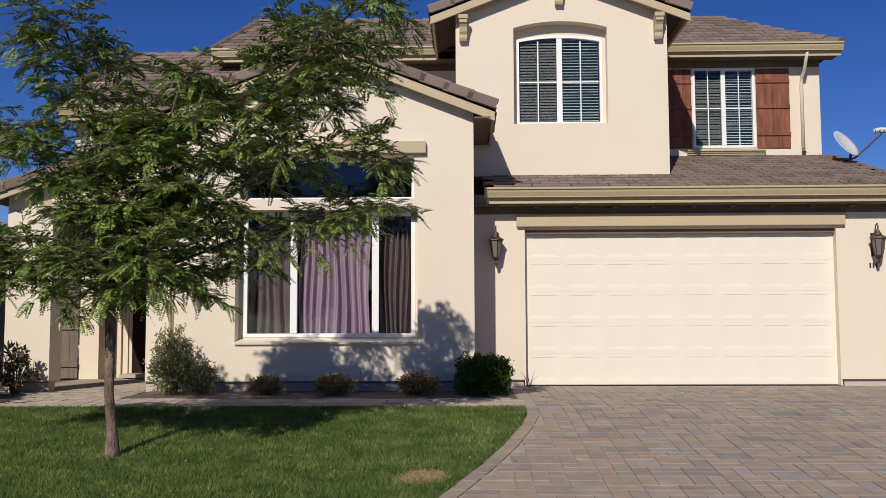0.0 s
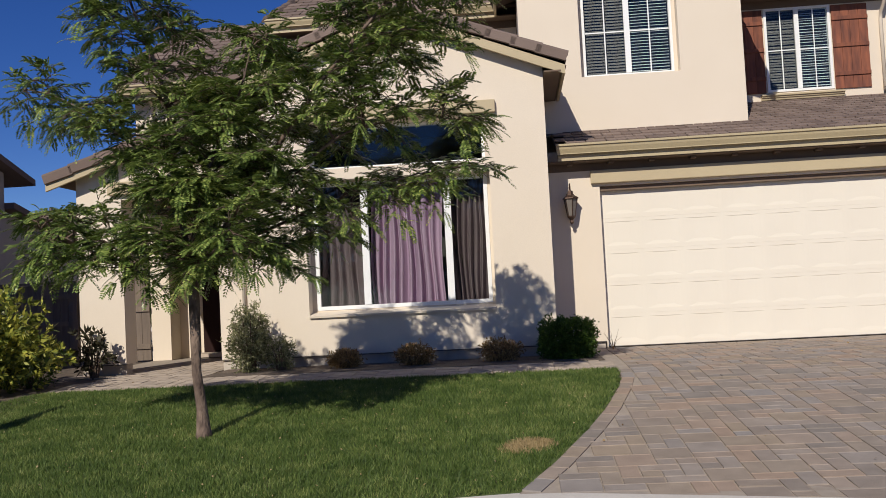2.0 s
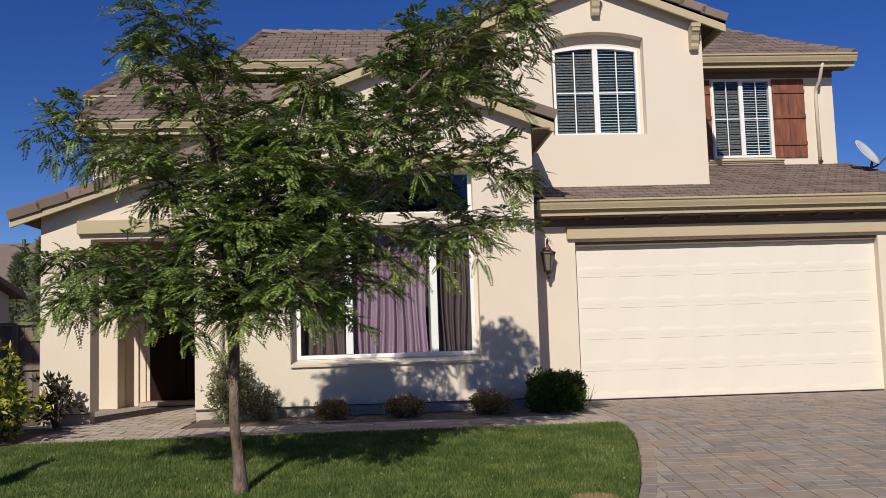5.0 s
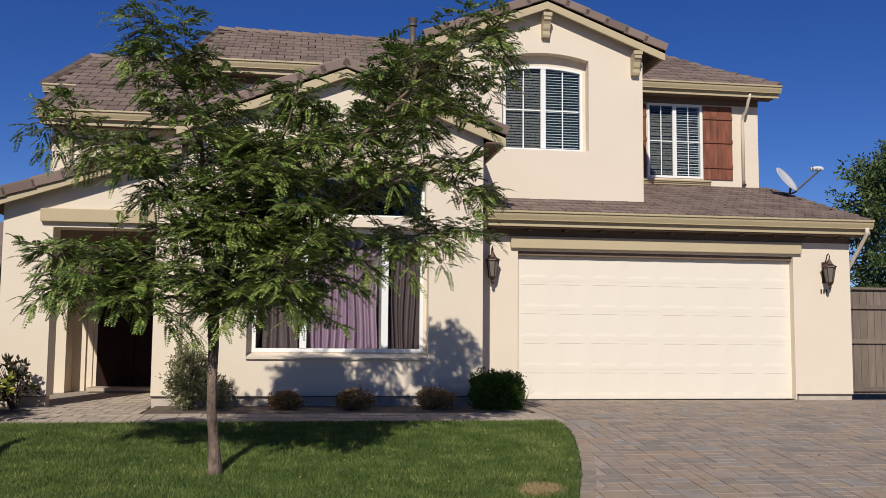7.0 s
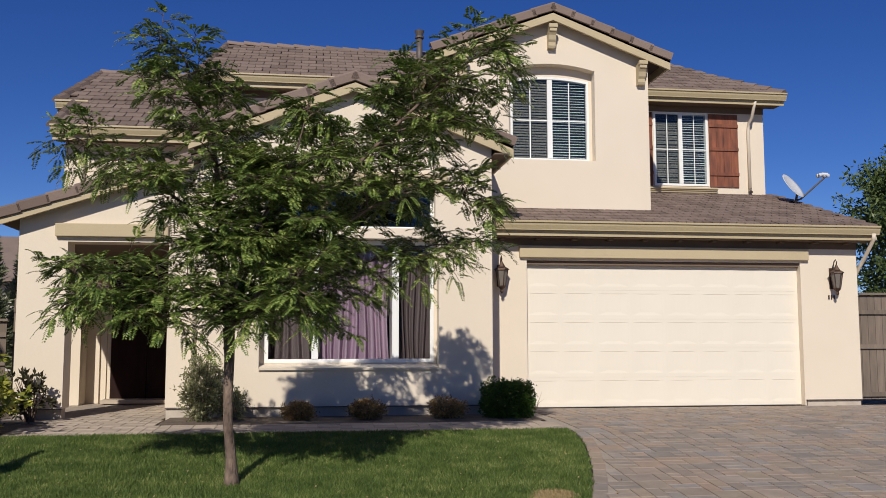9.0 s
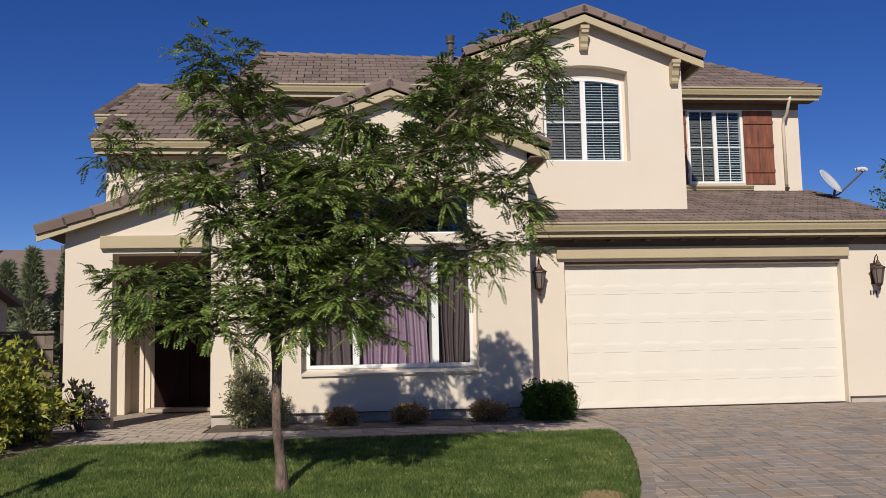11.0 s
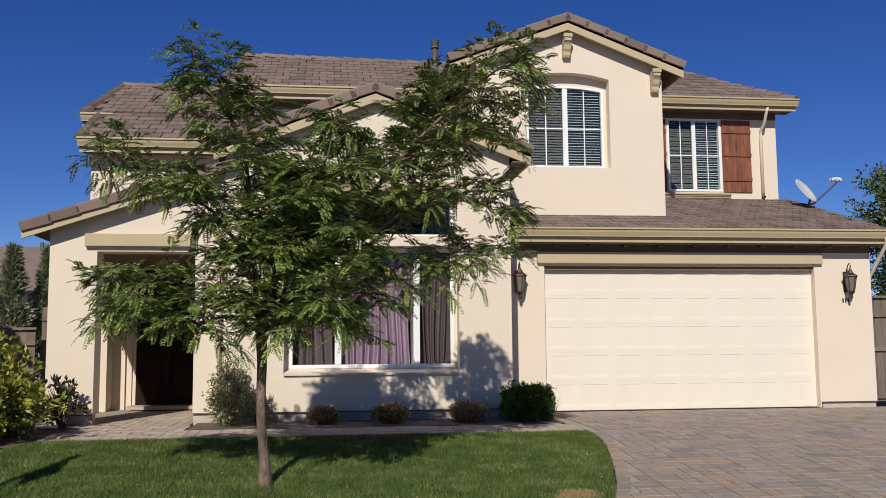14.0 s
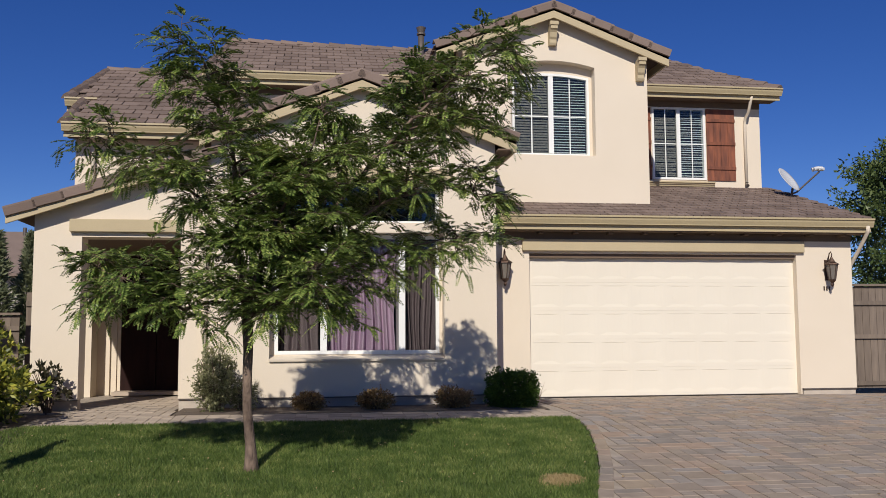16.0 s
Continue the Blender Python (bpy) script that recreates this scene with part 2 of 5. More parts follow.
def slab(bm, outline, holes, y0, y1):
    """A plate in the xz plane with holes, from y0 (front) to y1 (back)."""
    edges = []
    for loop in (outline, *holes):
        vs = [bm.verts.new((x, y0, z)) for x, z in loop]
        edges += [bm.edges.new((vs[k], vs[(k + 1) % len(vs)])) for k in range(len(vs))]
    faces = [g for g in bmesh.ops.triangle_fill(bm, edges=edges, use_beauty=True, use_dissolve=False)["geom"] if isinstance(g, bmesh.types.BMFace)]
    out = bmesh.ops.extrude_face_region(bm, geom=faces)["geom"]
    bmesh.ops.translate(bm, vec=(0, y1 - y0, 0), verts=[g for g in out if isinstance(g, bmesh.types.BMVert)])
    bmesh.ops.recalc_face_normals(bm, faces=bm.faces)
    return bm


def prism(bm, poly, axis, a, b):
    """A polygon pushed along an axis: 'y' takes (x, z), 'x' takes (y, z), 'z' takes (x, y)."""
    def at(u, v, w):
        return {"y": (u, w, v), "x": (w, u, v), "z": (u, v, w)}[axis]
    lo, hi = [bm.verts.new(at(u, v, a)) for u, v in poly], [bm.verts.new(at(u, v, b)) for u, v in poly]
    faces = [bm.faces.new(lo), bm.faces.new(hi)]
    faces += [bm.faces.new((lo[k], lo[(k + 1) % len(lo)], hi[(k + 1) % len(lo)], hi[k])) for k in range(len(lo))]
    bmesh.ops.recalc_face_normals(bm, faces=faces)
    return bm


def rect(x0, x1, z0, z1):
    return [(x0, z0), (x1, z0), (x1, z1), (x0, z1)]


def tube(bm, pts, radii, sides=8):
    """A tapered, bending tube."""
    rings = []
    for k, p in enumerate(pts):
        p = Vector(p)
        d = (Vector(pts[min(k + 1, len(pts) - 1)]) - Vector(pts[max(k - 1, 0)])).normalized()
        a = d.cross(Vector((0.3, 0.9, 0.2)) if abs(d.z) > 0.9 else Vector((0, 0, 1))).normalized()
        b = d.cross(a)
        r = radii[k] if hasattr(radii, "__len__") else radii
        rings.append([bm.verts.new(p + r * (math.cos(2 * math.pi * j / sides) * a + math.sin(2 * math.pi * j / sides) * b)) for j in range(sides)])
    for q, w in zip(rings, rings[1:]):
        for j in range(sides):
            bm.faces.new((q[j], q[(j + 1) % sides], w[(j + 1) % sides], w[j]))
    bm.faces.new(rings[0][::-1])
    bm.faces.new(rings[-1])
    return bm


def raw(name, verts, faces, material, parent=None, smooth=False):
    me = bpy.data.meshes.new(name)
    me.from_pydata([tuple(map(float, v)) for v in verts], [], faces)
    me.materials.append(material)
    if smooth:
        me.polygons.foreach_set("use_smooth", [True] * len(me.polygons))
    ob = new(name, me)
    if parent:
        ob.parent = parent
    return ob


def quads(name, arr, material, parent=None):
    """arr: n x 4 x 3 corners, one loose quad each."""
    n = len(arr)
    me = bpy.data.meshes.new(name)
    me.vertices.add(4 * n)
    me.vertices.foreach_set("co", np.ascontiguousarray(arr, dtype=np.float32).ravel())
    me.loops.add(4 * n)
    me.loops.foreach_set("vertex_index", np.arange(4 * n, dtype=np.int32))
    me.polygons.add(n)
    me.polygons.foreach_set("loop_start", np.arange(0, 4 * n, 4, dtype=np.int32))
    me.update(calc_edges=True)
    me.materials.append(material)
    ob = new(name, me)
    if parent:
        ob.parent = parent
    return ob


def ground_z(y):
    """Level by the house, falling gently to the street."""
    if y > -2:
        return 0.0
    if y > -3.5:
        return -0.03 * (-y - 2)
    if y > -8.0:
        return -0.045 - 0.09 * (-y - 3.5)
    return -0.45 - 0.02 * (-y - 8.0)


# ---- ground ----
def sheet(name, xs, ys, lift, material, zf=ground_z):
    verts = [(x, y, zf(y) + lift) for y in ys for x in xs]
    w = len(xs)
    faces = [(j * w + i, j * w + i + 1, (j + 1) * w + i + 1, (j + 1) * w + i) for j in range(len(ys) - 1) for i in range(w - 1)]
    return raw(name, verts, faces, material)


GROUND_Y = [-900, -60, -25, -16, -14, -12, -10, -8, -7, -6, -5, -4.2, -3.5, -3, -2.5, -2, -1, 0, 4, 12, 40, 120, 900]
tagged(sheet("ground", [-900, -120, -40, -20, -10, 0, 10, 20, 40, 120, 900], GROUND_Y, -0.10, EARTH), "dry bare earth round the house", "ground", kind="structure")


# the curved edge between lawn and drive, from the house side to the pavement
def drive_edge(y):
    k = np.interp(y, [-7.95, -7.2, -6.2, -5.4, -4.4, -3.8, -3.35], [-1.42, -1.13, -0.80, -0.57, -0.34, -0.24, -0.22])
    return float(k)


LAWN_BACK = -3.15
bm = bmesh.new()
ys = np.linspace(-9.4, LAWN_BACK, 18)
prev = None
for y in ys:
    x_left = -9.6 if y < -4.4 else np.interp(y, [-4.4, -2.9], [-7.75, -7.1])
    row = [bm.verts.new((x_left + (drive_edge(y) - x_left) * k / 12, y, ground_z(y) - 0.015)) for k in range(13)]
    if prev:
        for k in range(12):
            bm.faces.new((prev[k], prev[k + 1], row[k + 1], row[k]))
    prev = row
lawn = tagged(part("lawn", bm, SOIL), "mown green lawn with one bare yellow patch", "lawn", kind="structure")

def kerb_line(x):
    """The pavement's inner edge, bent where the drive meets it."""
    return -7.84 - 0.20 * max(0.0, -1.3 - x) - 0.24 * max(0.0, x + 1.3)


bm = bmesh.new()
prism(bm, [(-14, -10.38), (-1.3, -7.84), (7, -9.83), (60, -9.9), (60, -11.4), (-60, -11.4), (-60, -10.4)], "z", -0.62, -0.450)
pavement = tagged(part("pavement", bm, CONCRETE), "pale concrete pavement along the street", "pavement", kind="structure")
bm = bmesh.new()
prism(bm, [(-60, -11.55), (60, -11.55), (60, -11.404), (-60, -11.404)], "z", -0.75, -0.46)
tagged(part("kerb", bm, CONCRETE), "pale concrete kerb", "kerb", kind="structure")
tagged(sheet("road", [-60, 0, 60], [-24, -11.554], 0, ASPHALT, lambda y: -0.56), "dark asphalt street", "road", kind="structure")
tagged(sheet("bed_ground", [-5.57, -4.5, -3, -0.9, -0.27], [-2.25, -2.0, -1.0, 0.2], 0.004, MULCH), "brown mulch planting bed under the window", "soil", kind="structure")
tagged(sheet("hedge_bed", [-12.5, -10, -8, -7.05], [-4.5, -3.5, -2.5, 3.0], -0.01, MULCH), "dark soil under the hedge", "soil", kind="structure")
verts, faces = [], []
for k, y in enumerate([-9.8, -8.5, -7.9, -7.4, -6.8, -6.2, -5.6, -5.0, -4.4, -3.8, -3.4, -3.2, -2.0, -1.0, 0.1]):
    x0 = drive_edge(y) + 0.012 if y < -3.1 else -0.26
    verts += [(x0 + (9.0 - x0) * j / 4, y, ground_z(y) - 0.0095) for j in range(5)]
    if k:
        faces += [(5 * (k - 1) + j, 5 * (k - 1) + j + 1, 5 * k + j + 1, 5 * k + j) for j in range(4)]
tagged(raw("driveway_base", verts, faces, SAND), "sand joints of the paved drive", "driveway", kind="structure")
tagged(sheet("path_base", [-7.3, -5, -2, -0.2], [-3.16, -3.0, -2.6, -2.26], -0.005, SAND), "sand joints of the paved path", "path", kind="structure")

# ---- house walls ----
LIV, BAY, UP = -1.15, 0.77, 3.14      # the front planes of the living room, the upper bay and the upper floor
bm = slab(bmesh.new(), [(-0.80, 0.10), (-0.02, 0.10), (-0.02, 0), (0, 0), (0, 2.46), (4.88, 2.46), (4.88, 0), (4.90, 0), (4.90, 0.10), (5.94, 0.10), (5.94, 3.02), (-0.80, 3.02)], [], 0.0, 0.25)
tagged(part("wall_garage", bm, STUCCO), "cream stucco garage front wall", "wall", kind="structure")
bm = slab(bmesh.new(), [(0.25, 0), (9, 0), (9, 5.6), (3.14, 4.10), (0.25, 2.96)], [], 0, 0.2)
bmesh.ops.transform(bm, matrix=Matrix(((0, -1, 0, 5.94), (1, 0, 0, 0), (0, 0, 1, 0), (0, 0, 0, 1))), verts=bm.verts)
tagged(part("wall_garage_side", bm, STUCCO), "cream stucco garage side wall", "wall", kind="structure")

# living room front, with its two window openings
WL, WR = -4.27, -1.69
APEX_L, RISE_L = -2.94, 0.395
def liv_z(x):
    return 4.985 - RISE_L * abs(x - APEX_L)
bm = slab(bmesh.new(), [(-5.22, 0.15), (-0.81, 0.15), (-0.81, liv_z(-0.81)), (APEX_L, liv_z(APEX_L)), (-5.22, liv_z(-5.22))],
          [rect(WL - 0.05, WR + 0.05, 0.70, 2.66), rect(WL, WR, 2.82, 3.46)], LIV, LIV + 0.36)
tagged(part("wall_living", bm, STUCCO), "cream stucco living room wall under a gable", "wall", kind="structure")
bm = bmesh.new()
box(bm, -1.06, -0.81, LIV + 0.36, 0.0, 0.10, 3.98)
box(bm, -1.06, -0.81, 0.0, 0.9, 2.9, 3.98)
tagged(part("wall_living_side", bm, STUCCO), "cream stucco return wall beside the garage", "wall", kind="structure")
# porch front: post, beam and right return
PORCH = LIV + 0.06
def porch_z(x):
    return 2.826 + 0.335 * (x + 8.1)
bm = slab(bmesh.new(), [(-7.76, 0.15), (-7.08, 0.15), (-7.08, 2.56), (-5.65, 2.56), (-5.65, 0.15), (-5.23, 0.15), (-5.23, porch_z(-5.23) - 0.02), (-7.76, porch_z(-7.76) - 0.02)], [], PORCH, PORCH + 0.4)
tagged(part("wall_porch", bm, STUCCO), "cream stucco porch front with a square opening", "wall", kind="structure")
bm = bmesh.new()
box(bm, -5.65, -5.45, PORCH + 0.4, 3.0, 0.0, 2.9)
box(bm, -5.60, -5.0, LIV + 0.47, LIV + 0.6, 0.1, 3.6)
tagged(part("wall_porch_right", bm, STUCCO), "cream stucco wall beside the front door", "wall", kind="structure")
bm = bmesh.new()
box(bm, -7.578, -7.36, 2.50, 2.80, 0.0, 2.9)
box(bm, -7.358, -7.25, 2.56, 2.80, 0.0, 2.9)
tagged(part("wall_porch_left", bm, STUCCO), "cream stucco pier beside the front door", "wall", kind="structure")
boxed("wall_porch_back", -7.248, -5.45, 2.6, 2.8, 0, 3.0, STUCCO)
tagged(bpy.data.objects["wall_porch_back"], "cream stucco wall round the front door in deep shade", "wall", kind="structure")
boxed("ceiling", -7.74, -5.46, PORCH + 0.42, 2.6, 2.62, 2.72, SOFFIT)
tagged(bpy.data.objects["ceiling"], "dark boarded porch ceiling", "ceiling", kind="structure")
boxed("porch_floor", -7.95, -5.66, LIV - 0.33, 2.6, -0.06, -0.004, SAND)
boxed("porch_step", -7.24, -5.66, 2.1, 2.6, 0.016, 0.08, PATH_STONE)
tagged(bpy.data.objects["porch_step"], "pale concrete step before the front door", "step", kind="structure")
tagged(bpy.data.objects["porch_floor"], "pale paved porch floor", "floor", kind="structure")

# upper bay with an arched recess, and the main upper floor
APEX_B, RISE_B = 0.66, 0.385
def bay_z(x):
    return 6.922 - RISE_B * abs(x - APEX_B)
def arched(x0, x1, z0, z1, rise, steps=10):
    xm, hw = (x0 + x1) / 2, (x1 - x0) / 2
    return [(x0, z0), (x1, z0)] + [(x1 - (x1 - x0) * k / steps, z1 + rise * (1 - (1 - 2 * k / steps) ** 2)) for k in range(steps + 1)]
ARCH = arched(-0.11, 1.47, 4.33, 5.98, 0.11)
bm = slab(bmesh.new(), [(-1.09, 3.40), (2.48, 3.40), (2.48, bay_z(2.48)), (APEX_B, bay_z(APEX_B)), (-1.09, bay_z(-1.09))], [ARCH], BAY, BAY + 0.2)
tagged(part("wall_bay", bm, STUCCO), "cream stucco upper bay with an arched window recess", "wall", kind="structure")
bm = slab(bmesh.new(), rect(-0.4, 1.7, 4.1, 6.25), [arched(-0.05, 1.41, 4.35, 5.83, 0.07)], BAY + 0.202, BAY + 0.3)
tagged(part("wall_bay_recess", bm, STUCCO), "cream stucco back of the arched recess", "wall", kind="structure")
bm = bmesh.new()
box(bm, 2.28, 2.48, BAY + 0.2, UP + 0.1, 3.5, 6.0)
box(bm, -1.09, -0.89, BAY + 0.2, UP + 0.1, 3.5, 6.0)
tagged(part("wall_bay_sides", bm, STUCCO), "cream stucco sides of the upper bay", "wall", kind="structure")
bm = slab(bmesh.new(), rect(2.49, 5.90, 4.0, 6.1), [rect(3.46, 4.65, 4.33, 5.89)], UP, UP + 0.2)
tagged(part("wall_upper", bm, STUCCO), "cream stucco upper wall under the eave", "wall", kind="structure")
bm = bmesh.new()
box(bm, 5.70, 5.90, UP + 0.2, 10, 3.5, 6.1)
box(bm, -5.5, -1.10, UP, UP + 0.2, 3.5, 6.15)
box(bm, -5.5, -5.3, UP + 0.2, 10, 3.0, 6.15)
box(bm, -5.3, 5.7, 9.8, 10, 0, 6.1)
tagged(part("wall_upper_rest", bm, STUCCO), "cream stucco upper walls of the house", "wall", kind="structure")
bm = slab(bmesh.new(), [(3.0, 6.15), (10.0, 6.15), (5.3, 7.40)], [], 0, 0.2)
bmesh.ops.transform(bm, matrix=Matrix(((0, -1, 0, -5.3), (1, 0, 0, 0), (0, 0, 1, 0), (0, 0, 0, 1))), verts=bm.verts)
tagged(part("wall_gable_end", bm, STUCCO), "cream stucco gable end", "wall", kind="structure")
bm = bmesh.new()
box(bm, -7.76, -5.52, 1.2, 1.4, 2.9, 4.68)
box(bm, -7.93, -7.58, 2.0, 8, 0.0, 3.05)
tagged(part("wall_left_wing", bm, STUCCO), "cream stucco left wing of the house", "wall", kind="structure")

# stucco base below the drip edge
for x0, x1, yf in ((-0.80, -0.03, 0.0), (4.93, 5.94, 0.0), (-5.22, -0.82, LIV), (-7.76, -7.08, PORCH), (-5.65, -5.24, PORCH)):
    ob = boxed("trim_base", x0 + 0.01, x1 - 0.01, yf + 0.03, yf + 0.24, -0.1, (0.148 if yf < -1 else 0.098), BASE)
    tagged(ob, "stained concrete base under the stucco", "trim", kind="structure")
    ob = boxed("trim_screed", x0, x1, yf - 0.006, yf + 0.03, (0.135 if yf < -1 else 0.085), (0.15 if yf < -1 else 0.10), METAL)
    tagged(ob, "dark metal drip edge of the stucco", "trim", kind="structure")


# ---- roofs ----
def tile_mesh(w, l, t=0.022):
    """One flat concrete tile, butt end lifted and notched in the middle and at both corners."""
    bm = bmesh.new()
    g, d, h = 0.010, 0.055, w / 2
    prism(bm, [(g - h, 0), (-g, 0), (-g, d), (g, d), (g, 0), (h - g, 0), (h - g, d), (h, d), (h, l), (-h, l), (-h, d), (g - h, d)], "z", 0, t)
    for v in bm.verts:
        v.co.z += 0.018 * (1 - v.co.y / l)
    me = bpy.data.meshes.new("tile")
    bm.to_mesh(me)
    bm.free()
    return me


def tile_field(parent, origin, right, up, width, height, single, seed, w=0.30, course=0.29, clip=None):
    """Courses of tiles on a slope. single: each tile an object of its own; otherwise one mesh."""
    rnd = random.Random(seed)
    right, up = Vector(right).normalized(), Vector(up).normalized()
    n = right.cross(up).normalized()
    turn = Matrix((right, up, n)).transposed().to_4x4()
    base = tile_mesh(w - 0.012, course + 0.06)
    base.materials.append(ROOF if single else ROOF_FAR)
    co = np.array([v.co[:] for v in base.vertices])
    polys = [tuple(p.vertices) for p in base.polygons]
    verts, faces = [], []
    for r in range(int(height / course) + 1):
        off = (r % 2) * w / 2
        for c in range(-1, int(width / w) + 2):
            u = c * w + off
            if u < w * 0.2 or u > width - w * 0.2 or r * course > height - 0.1:
                continue
            if clip and not clip(u, r * course):
                continue
            m = Matrix.Translation(Vector(origin) + right * (u + rnd.uniform(-0.004, 0.004)) + up * (r * course + rnd.uniform(-0.014, 0.010)) + n * (0.006 + rnd.uniform(0, 0.007))) @ turn @ pose(0, 0, 0, 0, rnd.uniform(-0.5, 0.5), rnd.uniform(-0.6, 0.6))
            if single:
                ob = new("tile", base)
                ob.parent = parent
                ob.matrix_basis = m
            else:
                p = co @ np.array(m.to_3x3()).T + np.array(m.translation)
                faces += [tuple(i + len(verts) for i in q) for q in polys]
                verts += list(p)
    if not single:
        tagged(raw("tiles", verts, faces, ROOF_FAR, parent), kind="stuff")


def roof_plane(name, p0, p1, p2, p3, label, thick=0.06):
    """The deck of one slope: eave left, eave right, top right, top left."""
    bm = bmesh.new()
    top = [bm.verts.new(p) for p in (p0, p1, p2, p3)]
    low = [bm.verts.new(Vector(p) - Vector((0, 0, thick))) for p in (p0, p1, p2, p3)]
    bm.faces.new(top)
    bm.faces.new(low[::-1])
    for k in range(4):
        bm.faces.new((top[k], low[k], low[(k + 1) % 4], top[(k + 1) % 4]))
    bmesh.ops.recalc_face_normals(bm, faces=bm.faces)
    return tagged(part(name, bm, UNDER), label, "roof", kind="structure")


def slope(name, x0, x1, y0, z0, rise, run, label, single=False, seed=1, clip=None):
    """A slope that rises to the back from an eave at y0."""
    r = roof_plane(name, (x0, y0, z0), (x1, y0, z0), (x1, y0 + run, z0 + rise * run), (x0, y0 + run, z0 + rise * run), label)
    ln = run * math.hypot(1, rise)
    tile_field(r, (x0, y0 - 0.02, z0), (1, 0, 0), (0, 1, rise), x1 - x0, ln, single, seed, clip=clip)
    return r


def side_slope(name, xe, xa, y0, y1, za, rise, label, seed=1):
    """A slope of a gable whose ridge runs to the back: from the ridge at xa down to the eave at xe."""
    ze = za - rise * abs(xe - xa)
    left = xe < xa
    r = roof_plane(name, (xe, y0, ze), (xa, y0, za), (xa, y1, za), (xe, y1, ze), label)
    ln = abs(xe - xa) * math.hypot(1, rise)
    if left:
        tile_field(r, (xe - 0.02, y1, ze), (0, -1, 0), (1, 0, rise), y1 - y0, ln, False, seed)
    else:
        tile_field(r, (xe + 0.02, y0, ze), (0, 1, 0), (-1, 0, rise), y1 - y0, ln, False, seed)
    return r


def rake(parent_label, xa, za, xe, ze, yf, drop=0.17, depth=0.05, tail=0.0):
    """Bargeboard under a gable edge, with barge tiles along the top."""
    bm = bmesh.new()
    prism(bm, [(xa, za), (xe, ze), (xe, ze - drop), (xa, za - drop)], "y", yf, yf + depth)
    ob = tagged(part("bargeboard", bm, TRIM), parent_label, "trim", kind="structure")
    return ob


def barge_tiles(xa, za, xe, ze, yf, seed):
    """Angled edge tiles capping a gable's rake, each a piece."""
    cap = tagged(new("rake_cap"), "row of brown barge tiles along the gable", "roof", kind="structure")
    rnd = random.Random(seed)
    ln = math.hypot(xe - xa, ze - za)
    n = max(2, round(ln / 0.40))
    ang = math.degrees(math.atan2(za - ze, xa - xe)) if xe < xa else math.degrees(math.atan2(ze - za, xe - xa))
    bm = bmesh.new()
    prism(bm, [(-0.03, -0.075), (-0.005, -0.085), (0.0, 0.03), (0.16, 0.035), (0.17, 0.06), (0.0, 0.075), (-0.03, 0.045)], "x", -0.225, 0.225)
    for v in bm.verts:
        v.co.z += 0.008 * (1 if (v.co.x > 0) == (xe > xa) else -1)
    me = bpy.data.meshes.new("barge_tile")
    bm.to_mesh(me)
    bm.free()
    me.materials.append(ROOF)
    for k in range(n):
        f = (k + 0.5) / n
        ob = new("barge_tile", me)
        ob.parent = cap
        ob.matrix_basis = pose(xa + (xe - xa) * f, yf, za + (ze - za) * f + 0.045 + rnd.uniform(-0.003, 0.003), 0, -ang + rnd.uniform(-0.3, 0.3), 0)
    return cap


def gutter(x0, x1, yf, z1, label, drop=0.15):
    """A K-style gutter: stepped face with a lip, on a fascia board."""
    g = thing("gutter", (x0 + x1) / 2, yf, z1, label, "gutter")
    bm = bmesh.new()
    prism(bm, [(0, 0), (0, -0.03), (0.022, -0.036), (0.03, -0.075), (0.06, -drop + 0.012), (0.06, -drop), (0.13, -drop), (0.13, 0), (0.12, 0), (0.12, -drop + 0.02), (0.03, -0.04), (0.012, 0)], "x", x0 - (x0 + x1) / 2, x1 - (x0 + x1) / 2)
    part("trough", bm, GUTTER, g)
    boxed("fascia", x0 - (x0 + x1) / 2 + 0.02, x1 - (x0 + x1) / 2 - 0.02, 0.132, 0.16, -0.24, 0.0, GUTTER, g)
    return g


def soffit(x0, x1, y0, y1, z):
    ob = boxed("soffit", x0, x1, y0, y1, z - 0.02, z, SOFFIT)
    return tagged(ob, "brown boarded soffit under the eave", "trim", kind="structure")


# garage roof, a low slope that runs under the bay and up to the upper wall
slope("roof_garage", -0.64, 6.12, -0.36, 3.05, 0.31, 3.49, "brown flat-tiled garage roof", True, 3, clip=lambda u, v: not (0.0 < u - 0.0 < 3.05 and v > 1.30))
gutter(-0.64, 6.15, -0.46, 3.075, "tan metal gutter along the garage eave")
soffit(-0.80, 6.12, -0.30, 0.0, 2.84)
for k in range(11):
    ob = boxed("rafter_tail", -0.48 + k * 0.615, -0.40 + k * 0.615, -0.20, -0.022, 2.785, 2.818, SOFFIT)
    tagged(ob, "brown painted rafter tail under the eave", "rafter tail", group="rafter tails")
bm = bmesh.new()
prism(bm, [(-0.36, 2.985), (-0.36, 2.84), (3.1, 3.91), (3.1, 4.06)], "x", 6.08, 6.12)
tagged(part("trim_rake", bm, TRIM), "tan rake board on the garage roof's end", "trim", kind="structure")

for x0, x1, yw, z0, z1 in ((-0.80, 5.94, 0.0, 2.705, 2.818), (2.49, 5.90, UP, 5.90, 6.03), (-5.5, -1.1, UP, 5.90, 6.03)):
    ob = boxed("trim_frieze", x0, x1, yw - 0.02, yw - 0.002, z0, z1, SOFFIT)
    tagged(ob, "dark brown frieze board under the eave", "trim", kind="structure")

